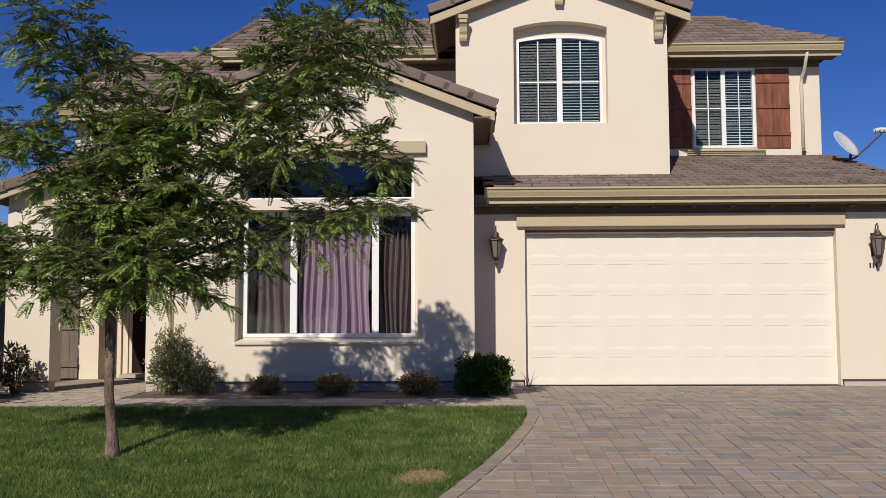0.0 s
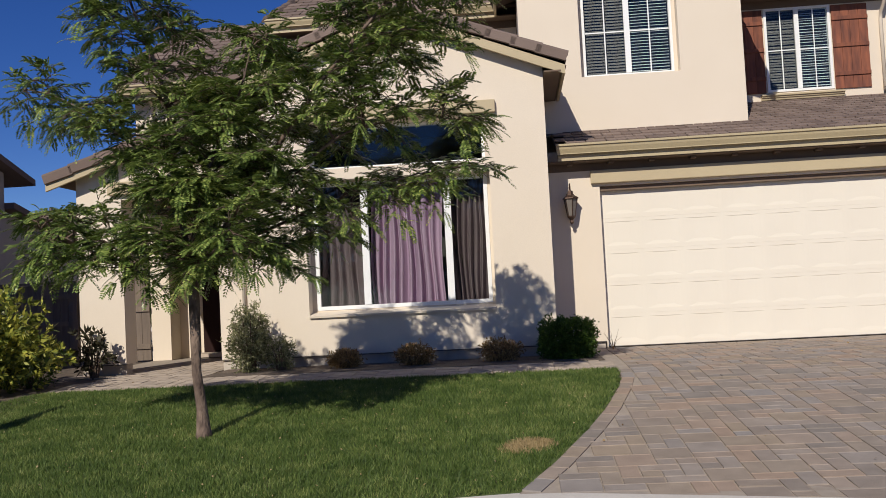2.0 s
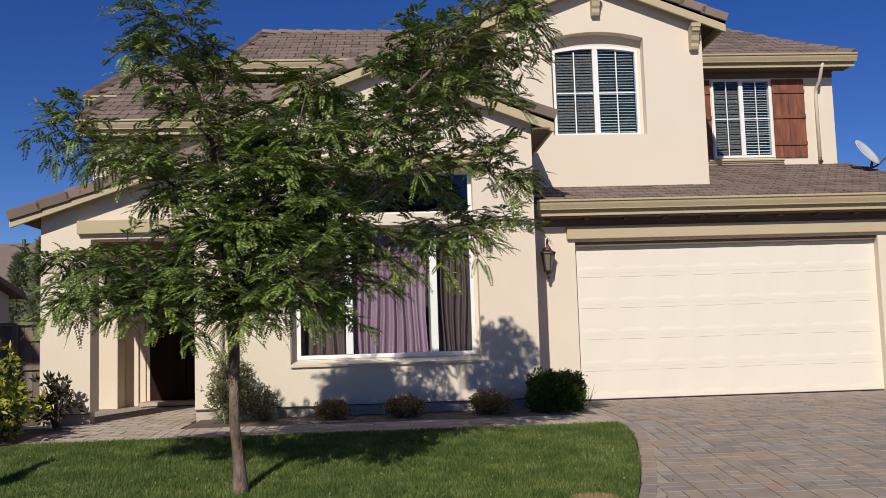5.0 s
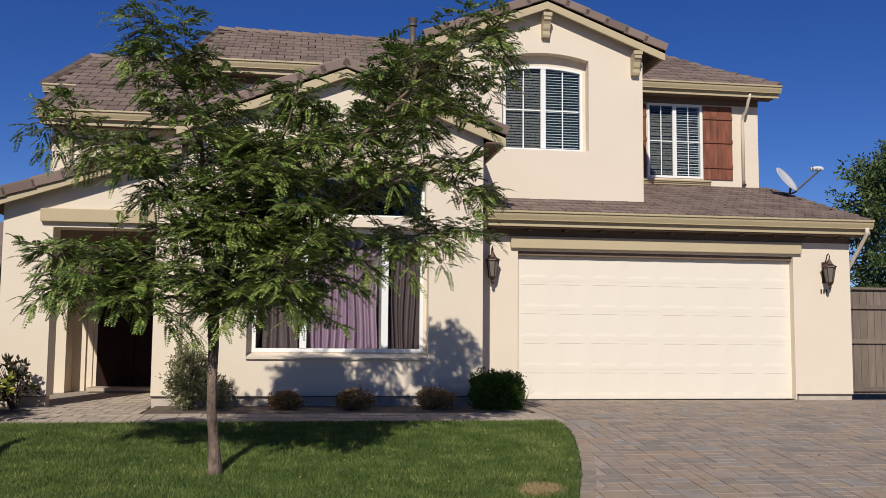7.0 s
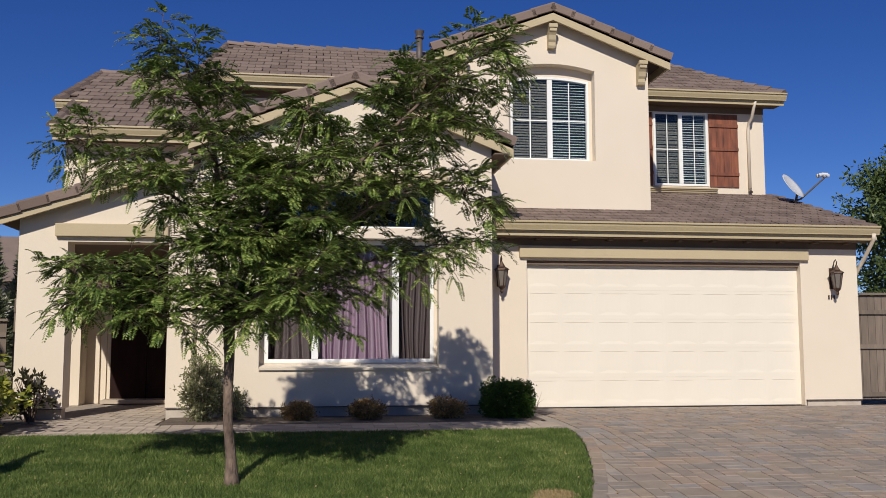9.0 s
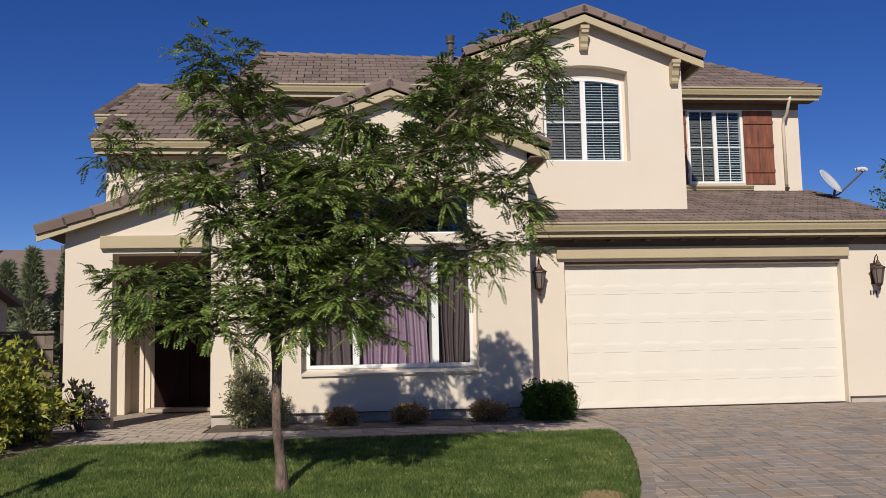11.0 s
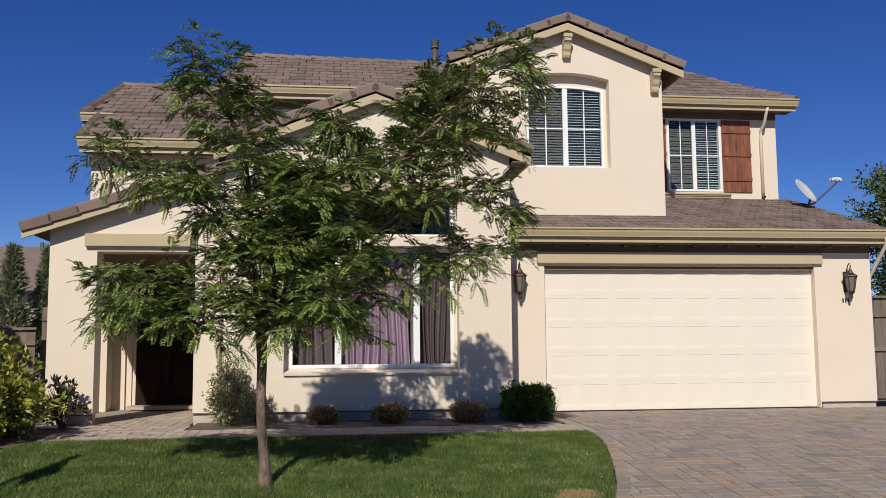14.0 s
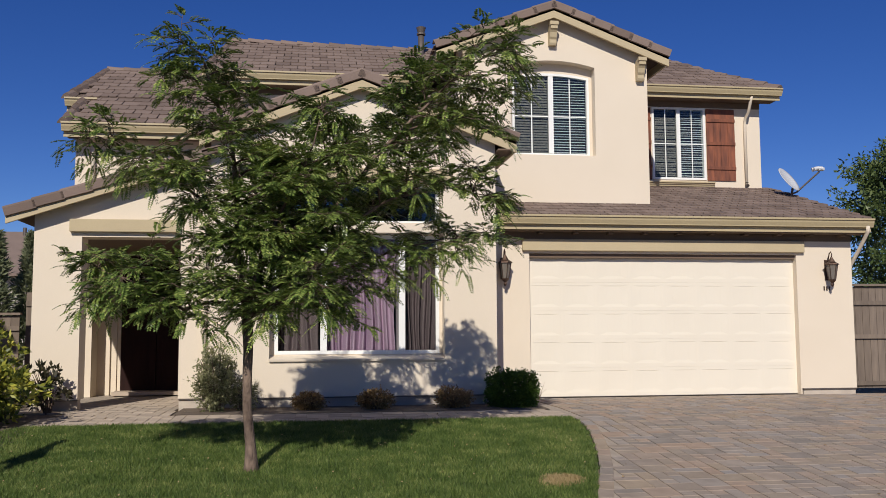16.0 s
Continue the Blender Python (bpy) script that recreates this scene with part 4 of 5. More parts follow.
dish = thing("satellite_dish", 5.98, 2.05, 3.80, "grey satellite dish on a bent mast at the roof edge", "satellite dish")
bm = bmesh.new()
tube(bm, [(0, 0, 0), (0, 0, 0.10), (0.02, -0.02, 0.22)], 0.025, 10)
part("mast", bm, METAL, dish)
bm = bmesh.new()
rings = []
for k in range(7):
    r = 0.30 * k / 6
    rings.append([bm.verts.new((r * 0.85 * math.cos(a), r * math.sin(a), 0.5 * r * r)) for a in np.linspace(0, 2 * math.pi, 29)[:-1]])
for a, b in zip(rings, rings[1:]):
    for j in range(28):
        f = (a[j], b[j], b[(j + 1) % 28], a[(j + 1) % 28])
        bm.faces.new(f if a is not rings[0] else f)
bmesh.ops.remove_doubles(bm, verts=bm.verts, dist=1e-5)
bmesh.ops.solidify(bm, geom=bm.faces[:], thickness=0.012)
bmesh.ops.transform(bm, matrix=look((-0.09, -0.02, 0.36), (0.46, -0.80, 1.02)) @ pose(0, 0, 0, 180, 0, 0), verts=bm.verts)
part("reflector", bm, DISH, dish, smooth=True)
bm = bmesh.new()
tube(bm, [(0.0, -0.01, 0.09), (0.08, -0.05, 0.12), (0.48, -0.25, 0.52)], 0.018, 8)
part("arm", bm, METAL, dish)
bm = bmesh.new()
box(bm, 0.44, 0.57, -0.31, -0.20, 0.53, 0.60, 0.025)
for dy in (-0.30, -0.215):
    tube(bm, [(0.52, dy, 0.57), (0.44, dy + 0.03, 0.585), (0.37, dy + 0.05, 0.565)], [0.042, 0.036, 0.044], 12)
part("receiver", bm, DISH, dish)


# ---- wall lanterns ----
def lantern(x):
    t = thing("wall_lantern", x, 0.0, 2.2, "bronze wall lantern with seeded glass and a scroll top", "wall lamp", group="lanterns beside the garage door")
    boxed("wall_plate", -0.05, 0.05, -0.022, -0.002, -0.18, 0.16, IRON, t, bevel=0.008)
    bm = bmesh.new()
    tube(bm, [(0, -0.02, 0.05), (0, -0.06, 0.17), (0, -0.10, 0.26), (0, -0.15, 0.285), (0, -0.18, 0.25), (0, -0.165, 0.20)], 0.010, 8)
    part("arm", bm, IRON, t)
    bm = bmesh.new()
    tube(bm, [(0, -0.165, 0.20), (0, -0.165, 0.17), (0, -0.165, 0.12), (0, -0.165, 0.085), (0, -0.165, 0.07)], [0.015, 0.03, 0.06, 0.12, 0.125], 6)
    part("roof", bm, IRON, t)
    bm = bmesh.new()
    tube(bm, [(0, -0.165, 0.068), (0, -0.165, -0.17)], [0.098, 0.055], 6)
    glass = part("glass", bm, LAMPGLASS, t, "seeded amber glass")
    for k in range(6):
        a = 2 * math.pi * k / 6
        c, s = math.cos(a), math.sin(a)
        d = Vector((0, 0, -1)).cross(Vector((0.3, 0.9, 0.2))).normalized()
        e = Vector((0, 0, -1)).cross(d)
        u = c * d + s * e
        bm = bmesh.new()
        tube(bm, [Vector((0, -0.165, 0.07)) + 0.102 * u, Vector((0, -0.165, -0.172)) + 0.058 * u], 0.007, 5)
        part("rib", bm, IRON, glass, "bronze rib")
    bm = bmesh.new()
    tube(bm, [(0, -0.165, -0.17), (0, -0.165, -0.19), (0, -0.165, -0.23), (0, -0.165, -0.26), (0, -0.165, -0.29)], [0.065, 0.06, 0.022, 0.03, 0.008], 8)
    part("finial", bm, IRON, t)


lantern(-0.46)
lantern(5.46)
for ob in [o for o in scene.objects if o.name.startswith("wall_lantern")]:
    ob.scale = (1.02, 1.0, 1.08)
num = thing("house_number", 5.44, -0.002, 1.86, "small dark metal house number as plain bars", "house number")
for k in range(3):
    boxed("bar", -0.060 + k * 0.05, -0.036 + k * 0.05, -0.008, 0.0, -0.035, 0.04, IRON, num)

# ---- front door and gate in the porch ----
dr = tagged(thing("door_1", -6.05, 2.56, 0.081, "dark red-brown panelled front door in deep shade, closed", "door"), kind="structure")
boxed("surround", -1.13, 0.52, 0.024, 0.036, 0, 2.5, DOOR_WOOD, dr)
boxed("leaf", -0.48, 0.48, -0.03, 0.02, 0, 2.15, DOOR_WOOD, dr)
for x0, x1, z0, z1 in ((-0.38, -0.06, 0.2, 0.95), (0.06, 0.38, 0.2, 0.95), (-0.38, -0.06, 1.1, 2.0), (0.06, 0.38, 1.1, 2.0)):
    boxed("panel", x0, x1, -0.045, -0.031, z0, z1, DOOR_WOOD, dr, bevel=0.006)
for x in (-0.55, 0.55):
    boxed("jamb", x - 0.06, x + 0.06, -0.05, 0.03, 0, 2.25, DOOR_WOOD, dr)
bm = bmesh.new()
tube(bm, [(0.40, -0.03, 0.95), (0.40, -0.09, 0.95)], [0.02, 0.032], 10)
part("door_handle", bm, IRON, dr, "dark metal knob")
gate = thing("side_gate", -8.70, 1.96, 0.02, "grey-brown wooden side gate beside the porch", "gate")
for k in range(5):
    boxed("board", k * 0.152, k * 0.152 + 0.147, 0.0, 0.022, 0.0, 1.85, FENCE, gate)
for z in (0.25, 0.92, 1.65):
    boxed("rail", 0.0, 0.76, -0.03, -0.002, z - 0.045, z + 0.045, FENCE, gate)

# ---- leaves ----
RNG = np.random.default_rng(4)


def unit(a):
    return a / np.maximum(np.linalg.norm(a, axis=-1, keepdims=True), 1e-9)


def fronds(bases, dirs, length, pairs=11, leaf=0.044, width=0.0215, droop=0.60):
    """Arching feather leaves: pairs of leaflets along a bending stalk. Returns n x 4 x 3 corners."""
    n = len(bases)
    L = length * RNG.uniform(0.65, 1.25, (n, 1))
    dirs = unit(dirs)
    side = unit(np.cross(dirs, np.array([0, 0, 1.0])) + RNG.normal(0, 0.15, (n, 3)))
    down = np.array([0, 0, -1.0])
    out = []
    for k in range(pairs):
        u = (k + 1.4) / (pairs + 0.4)
        p = bases + dirs * L * u + down * L * droop * u ** 2 * 0.75
        along = unit(dirs + down * droop * 1.5 * u)
        size = leaf * (1.05 - 0.9 * (u - 0.45) ** 2 * 2) * (L / length) ** 0.5 * RNG.uniform(0.85, 1.15, (n, 1))
        for s in (-1, 1):
            ax = unit(s * side + 0.40 * along + 0.22 * down + RNG.normal(0, 0.07, (n, 3)))
            wd = unit(along + RNG.normal(0, 0.14, (n, 3)))
            mid = p + ax * size * 0.5
            hw = wd * width * 0.5
            out.append(np.stack([p, mid - hw, p + ax * size, mid + hw], 1))
    return np.concatenate(out)


def leaf_cloud(points, outward, leaf, width, jitter=0.7):
    """Single leaves at points, facing roughly outward."""
    n = len(points)
    ax = unit(outward + RNG.normal(0, jitter, (n, 3)))
    nrm = unit(np.cross(ax, RNG.normal(0, 1, (n, 3))))
    s = leaf * RNG.uniform(0.6, 1.3, (n, 1))
    mid = points + ax * s * 0.45
    w = nrm * width * RNG.uniform(0.7, 1.2, (n, 1)) * 0.5
    return np.stack([points, mid - w, points + ax * s, mid + w], 1)


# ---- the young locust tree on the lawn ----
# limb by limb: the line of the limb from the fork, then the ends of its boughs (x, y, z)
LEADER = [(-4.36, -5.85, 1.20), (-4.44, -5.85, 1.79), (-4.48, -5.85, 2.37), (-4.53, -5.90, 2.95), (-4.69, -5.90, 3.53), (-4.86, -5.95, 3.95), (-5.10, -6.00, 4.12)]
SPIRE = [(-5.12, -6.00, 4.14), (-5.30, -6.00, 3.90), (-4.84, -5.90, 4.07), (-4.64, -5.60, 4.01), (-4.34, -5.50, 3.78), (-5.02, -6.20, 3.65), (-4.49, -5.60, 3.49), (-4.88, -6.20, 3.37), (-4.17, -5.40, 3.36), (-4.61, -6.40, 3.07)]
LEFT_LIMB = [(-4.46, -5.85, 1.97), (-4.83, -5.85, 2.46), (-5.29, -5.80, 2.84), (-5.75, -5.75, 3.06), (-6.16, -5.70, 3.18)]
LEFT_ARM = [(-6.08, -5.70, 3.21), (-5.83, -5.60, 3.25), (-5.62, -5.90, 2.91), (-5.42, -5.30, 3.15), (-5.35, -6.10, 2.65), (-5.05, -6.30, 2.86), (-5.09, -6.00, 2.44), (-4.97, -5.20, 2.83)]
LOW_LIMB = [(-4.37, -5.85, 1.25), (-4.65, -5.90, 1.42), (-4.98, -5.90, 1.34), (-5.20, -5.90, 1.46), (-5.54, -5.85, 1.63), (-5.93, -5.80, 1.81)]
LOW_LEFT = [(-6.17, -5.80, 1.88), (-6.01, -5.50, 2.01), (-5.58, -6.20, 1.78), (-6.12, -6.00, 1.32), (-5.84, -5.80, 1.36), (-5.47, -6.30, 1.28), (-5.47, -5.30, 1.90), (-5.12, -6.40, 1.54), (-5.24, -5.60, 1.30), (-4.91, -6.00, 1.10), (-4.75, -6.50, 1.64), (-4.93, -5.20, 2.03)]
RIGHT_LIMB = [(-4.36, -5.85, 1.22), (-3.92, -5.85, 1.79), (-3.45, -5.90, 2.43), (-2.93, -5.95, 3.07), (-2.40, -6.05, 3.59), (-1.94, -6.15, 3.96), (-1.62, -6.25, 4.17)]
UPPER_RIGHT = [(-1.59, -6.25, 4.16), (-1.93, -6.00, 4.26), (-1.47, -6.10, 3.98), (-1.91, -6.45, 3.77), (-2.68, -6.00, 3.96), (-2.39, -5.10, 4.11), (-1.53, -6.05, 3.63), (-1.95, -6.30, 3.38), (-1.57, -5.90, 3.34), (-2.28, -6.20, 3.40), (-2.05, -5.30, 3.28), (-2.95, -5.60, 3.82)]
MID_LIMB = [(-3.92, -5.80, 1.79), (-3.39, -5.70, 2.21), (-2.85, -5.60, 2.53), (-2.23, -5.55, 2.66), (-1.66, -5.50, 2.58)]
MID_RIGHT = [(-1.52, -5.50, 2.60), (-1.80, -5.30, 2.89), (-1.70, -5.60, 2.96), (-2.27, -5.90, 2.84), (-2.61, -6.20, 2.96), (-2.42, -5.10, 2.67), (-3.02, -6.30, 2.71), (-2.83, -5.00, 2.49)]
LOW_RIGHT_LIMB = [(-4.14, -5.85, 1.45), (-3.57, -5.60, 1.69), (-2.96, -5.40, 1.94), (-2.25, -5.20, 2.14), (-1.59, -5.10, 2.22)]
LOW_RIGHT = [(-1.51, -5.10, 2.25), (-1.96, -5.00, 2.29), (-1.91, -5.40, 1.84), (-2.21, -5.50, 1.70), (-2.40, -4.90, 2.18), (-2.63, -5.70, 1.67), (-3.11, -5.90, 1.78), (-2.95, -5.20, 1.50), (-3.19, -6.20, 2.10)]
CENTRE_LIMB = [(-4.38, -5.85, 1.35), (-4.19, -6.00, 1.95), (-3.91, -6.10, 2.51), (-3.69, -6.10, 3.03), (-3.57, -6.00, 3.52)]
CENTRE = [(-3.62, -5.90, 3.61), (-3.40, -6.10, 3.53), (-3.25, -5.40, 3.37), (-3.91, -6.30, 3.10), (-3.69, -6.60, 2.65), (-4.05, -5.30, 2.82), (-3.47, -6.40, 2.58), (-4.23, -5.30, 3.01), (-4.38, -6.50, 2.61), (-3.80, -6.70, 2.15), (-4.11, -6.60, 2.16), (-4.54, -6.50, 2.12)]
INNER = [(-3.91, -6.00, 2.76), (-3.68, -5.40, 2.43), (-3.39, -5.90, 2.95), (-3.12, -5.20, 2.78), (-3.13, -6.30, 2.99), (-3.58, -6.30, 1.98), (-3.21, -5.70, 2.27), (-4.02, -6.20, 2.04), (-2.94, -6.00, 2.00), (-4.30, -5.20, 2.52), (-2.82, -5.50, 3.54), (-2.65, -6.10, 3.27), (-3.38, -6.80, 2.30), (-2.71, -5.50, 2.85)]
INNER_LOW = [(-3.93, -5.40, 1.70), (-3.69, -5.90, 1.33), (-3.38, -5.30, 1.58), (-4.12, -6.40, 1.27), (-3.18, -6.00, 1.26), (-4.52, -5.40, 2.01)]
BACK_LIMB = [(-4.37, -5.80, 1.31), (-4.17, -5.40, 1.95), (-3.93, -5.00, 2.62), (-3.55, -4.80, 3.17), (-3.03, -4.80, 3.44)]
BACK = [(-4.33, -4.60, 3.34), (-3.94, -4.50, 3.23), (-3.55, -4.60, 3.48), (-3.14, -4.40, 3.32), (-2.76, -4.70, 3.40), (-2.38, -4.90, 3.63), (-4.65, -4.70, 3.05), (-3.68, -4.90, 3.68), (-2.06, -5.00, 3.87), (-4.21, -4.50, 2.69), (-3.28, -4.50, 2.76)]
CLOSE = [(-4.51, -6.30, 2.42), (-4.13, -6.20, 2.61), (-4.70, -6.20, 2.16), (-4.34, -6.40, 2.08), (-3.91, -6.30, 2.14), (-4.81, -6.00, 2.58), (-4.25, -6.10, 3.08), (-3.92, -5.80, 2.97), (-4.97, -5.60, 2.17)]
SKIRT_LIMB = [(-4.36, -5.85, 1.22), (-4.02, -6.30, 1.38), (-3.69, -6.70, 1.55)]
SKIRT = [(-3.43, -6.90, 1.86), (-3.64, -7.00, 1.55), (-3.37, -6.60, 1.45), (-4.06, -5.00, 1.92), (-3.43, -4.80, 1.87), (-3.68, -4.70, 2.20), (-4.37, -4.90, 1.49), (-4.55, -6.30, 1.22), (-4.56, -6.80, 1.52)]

TREE = Vector((-4.29, -5.85, -0.27))
tree = thing("young_tree", *TREE, "young locust tree, slim bare trunk, drooping feathery green crown", "tree")
trunk_pts = [(0, 0, -0.05), (0.0, 0, 0.06), (-0.015, 0, 0.25), (-0.05, 0.0, 0.6), (-0.055, 0.01, 0.95), (-0.045, 0, 1.2), (-0.055, 0, 1.50)]
bm = bmesh.new()
tube(bm, trunk_pts, [0.088, 0.070, 0.056, 0.049, 0.047, 0.049, 0.052], 14)
for v in bm.verts:
    v.co += Vector((1, 1, 0)) * 0.012 * noise.noise(v.co * 9)
part("trunk", bm, BARK, tree, smooth=True)
crown = []


def sprays(line, spread, seed, first=0.25):
    """Feather leaves on a bough: singly along it, and on short side twigs to both hands. Returns the twigs."""
    rnd = random.Random(seed)
    a, b = Vector(line[0]), Vector(line[-1])
    length = (b - a).length
    twigs, bases, dirs = [], [], []

    def on(u):
        k = min(int(u * (len(line) - 1)), len(line) - 2)
        return Vector(line[k]).lerp(Vector(line[k + 1]), u * (len(line) - 1) - k)

    side = 1
    u = first
    while u < 1.0:
        d = (on(min(1, u + 0.1)) - on(max(0, u - 0.1))).normalized()
        flat = Vector((d.y, -d.x, 0)).normalized() if abs(d.z) < 0.98 else Vector((1, 0, 0))
        side = -side
        reach = spread * (1.15 - 0.75 * u) * rnd.uniform(0.7, 1.25)
        t_dir = (side * flat * rnd.uniform(0.7, 1.1) + d * rnd.uniform(0.35, 0.9) + Vector((rnd.uniform(-0.3, 0.3), rnd.uniform(-0.3, 0.3), rnd.uniform(-0.25, 0.35)))).normalized()
        p = on(u)
        tip = p + t_dir * reach + Vector((0, 0, -0.16 * reach))
        twigs.append((p, p.lerp(tip, 0.55) + Vector((0, 0, 0.07 * reach)), tip))
        for k in range(max(2, int(reach / 0.041))):
            w = (k + 0.8) / max(2, int(reach / 0.041))
            s = 1 if k % 2 else -1
            tf = Vector((t_dir.y, -t_dir.x, 0)).normalized()
            bases.append(p.lerp(tip, w) + Vector((0, 0, 0.07 * reach * math.sin(math.pi * w))))
            dirs.append(t_dir * rnd.uniform(0.4, 0.9) + s * tf * rnd.uniform(0.5, 1.0) * (1.1 - 0.7 * w) + Vector((0, 0, rnd.uniform(-0.2, 0.75))))
        u += 0.085 / max(length, 0.3) * rnd.uniform(0.8, 1.2)
    for k in range(3):
        bases.append(b)
        dirs.append((b - Vector(line[-2])).normalized() + Vector((rnd.uniform(-0.6, 0.6), rnd.uniform(-0.6, 0.6), rnd.uniform(0.0, 0.5))))
    crown.append(fronds(np.array([q[:] for q in bases]), np.array([q[:] for q in dirs]), FROND))
    return twigs


FROND = 0.172


def limb(line, ends, r0, seed):
    """A limb along its line, a bough to each end, twigs and leaves on the boughs."""
    rnd = random.Random(seed)
    line = [Vector(p) - TREE for p in line]
    fine = []
    for p, q in zip(line, line[1:]):
        fine += [p.lerp(q, k / 4) + 0.035 * Vector((noise.noise(p.lerp(q, k / 4) * 3), noise.noise(p.lerp(q, k / 4) * 3 + Vector((7, 0, 0))), noise.noise(p.lerp(q, k / 4) * 3 + Vector((0, 9, 0))))) for k in range(4)]
    fine.append(line[-1])
    n = len(fine)
    bm = bmesh.new()
    tube(bm, fine, [r0 * (1 - 0.82 * k / (n - 1)) for k in range(n)], 9)
    part("limb", bm, BARK, tree, smooth=True)
    bm = bmesh.new()
    for j, e in enumerate(ends):
        tip = Vector(e) - TREE
        tip = tip + (Vector((0, 0, 1.6)) - tip).normalized() * 0.17
        k0 = min(range(n // 5, n - 1), key=lambda k: (fine[k] - tip).length + 0.9 * max(0, fine[k].z - tip.z + 0.10))
        a = fine[k0]
        mid = a.lerp(tip, 0.5) + Vector((0, 0, 0.10 * (tip - a).length)) + 0.05 * Vector((rnd.uniform(-1, 1), rnd.uniform(-1, 1), rnd.uniform(-1, 1)))
        bough = [a, a.lerp(mid, 0.5) + Vector((0, 0, 0.02)), mid, mid.lerp(tip, 0.5) + Vector((0, 0, 0.03)), tip]
        ra = max(0.010, r0 * (1 - 0.82 * k0 / (n - 1)) * 0.6)
        tube(bm, bough, [ra, ra * 0.85, ra * 0.65, ra * 0.45, 0.004], 6)
        twigs = sprays(bough, 0.34, seed * 100 + j, 0.22 if (tip - a).length > 0.5 else 0.05)
        for q in range(4):
            # side boughs that fill the clump round the bough's outer half
            s0 = bough[1 + q % 3]
            off = Vector((rnd.gauss(0, 1), rnd.gauss(0, 1.15), rnd.gauss(0, 0.95))).normalized() * rnd.uniform(0.16, 0.34)
            e2 = mid.lerp(tip, (0.15, 0.45, 0.7, 0.85)[q]) + off
            side = [s0, s0.lerp(e2, 0.5) + Vector((0, 0, 0.05)), e2]
            tube(bm, side, [ra * 0.4, ra * 0.3, 0.003], 5)
            twigs += sprays(side, 0.24, seed * 1000 + j * 10 + q, 0.35)
        for tw in twigs:
            tube(bm, tw, [0.005, 0.003, 0.002], 4)
    part("bough", bm, TWIG, tree, smooth=True)


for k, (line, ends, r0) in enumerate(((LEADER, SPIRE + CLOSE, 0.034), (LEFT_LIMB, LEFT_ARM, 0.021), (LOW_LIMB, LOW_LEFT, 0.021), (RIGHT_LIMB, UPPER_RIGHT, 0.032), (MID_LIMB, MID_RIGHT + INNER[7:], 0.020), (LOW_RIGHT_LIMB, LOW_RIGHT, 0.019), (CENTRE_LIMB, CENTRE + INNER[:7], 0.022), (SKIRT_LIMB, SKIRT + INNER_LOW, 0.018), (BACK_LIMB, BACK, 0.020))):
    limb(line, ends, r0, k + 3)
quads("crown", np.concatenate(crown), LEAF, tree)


# ---- shrubs ----
def shrub(name, x, y, z0, rx, ry, h, n, leaf, width, material, label, category="shrub", stems=9, rough=0.3, shell=0.55, group="", base=0.0, boxy=2.0, whorl=1):
    """Stems from the ground and a crown of single leaves with an uneven outline."""
    s = thing(name, x, y, z0, label, category, group)
    pts = unit(RNG.normal(0, 1, (n // whorl, 3)))
    wob = np.array([1 + rough * noise.noise(Vector(p * 2.1) + Vector((x, y, 3))) + 0.6 * rough * noise.noise(Vector(p * 5.3) + Vector((y, x, 1))) for p in pts])[:, None]
    rad = RNG.uniform(shell, 1, (n // whorl, 1)) ** 0.6 * wob
    rad = rad * (np.abs(pts) ** boxy).sum(1, keepdims=True) ** (-1 / boxy)
    p = pts * rad * np.array([rx, ry, h / 2])
    p[:, 2] += h / 2 * (1 + base)
    p[:, 2] = np.abs(p[:, 2])
    p, pts = np.repeat(p, whorl, 0), np.repeat(pts, whorl, 0)
    if whorl > 1:
        p = p + RNG.normal(0, 0.018, p.shape)
    quads("leaves", leaf_cloud(p, unit(pts + np.array([0, 0, 0.3])), leaf, width, 1.0), material, s)
    bm = bmesh.new()
    for k in range(stems):
        a = 2 * math.pi * k / stems + RNG.uniform(-0.3, 0.3)
        e = Vector((rx * 0.75 * math.cos(a), ry * 0.75 * math.sin(a), h * RNG.uniform(0.55, 0.95)))
        tube(bm, [(0.05 * math.cos(a), 0.05 * math.sin(a), -0.03), (e.x * 0.45, e.y * 0.45, e.z * 0.55), e], [0.014, 0.010, 0.004], 5)
    tagged(part("stem", bm, TWIG, s), kind="stuff")
    return s


shrub("hedge_shrub", -8.42, -3.15, -0.05, 1.18, 1.15, 1.27, 13500, 0.100, 0.046, LEAF_HEDGE, "leafy yellow-green hedge shrub at the lawn's edge", stems=14, rough=0.6, shell=0.35, whorl=11)
shrub("hedge_shrub", -10.2, -3.9, -0.08, 1.3, 1.0, 1.35, 6500, 0.105, 0.050, LEAF_HEDGE, "leafy yellow-green hedge shrub at the lawn's edge", stems=12, rough=0.6, shell=0.35, whorl=11)
shrub("low_juniper", -7.75, -2.45, -0.02, 0.30, 0.25, 0.42, 1500, 0.05, 0.016, LEAF_BOX, "small dark green bush behind the hedge", rough=0.3)
shrub("nandina", -7.42, -1.42, 0.0, 0.27, 0.22, 0.70, 420, 0.095, 0.046, LEAF_DARK, "sparse dark-leaved shrub against the porch post", rough=0.9, shell=0.12, stems=14, whorl=8)
shrub("sage_shrub", -5.04, -1.72, 0.0, 0.29, 0.30, 0.88, 6000, 0.052, 0.020, LEAF_SAGE, "grey-green rounded shrub below the wall", rough=0.5, shell=0.3, stems=14, whorl=6)
shrub("sage_shrub", -4.65, -1.62, 0.0, 0.21, 0.22, 0.46, 1600, 0.046, 0.018, LEAF_SAGE, "low grey-green shrub below the wall", rough=0.5, shell=0.3, stems=9, whorl=6)
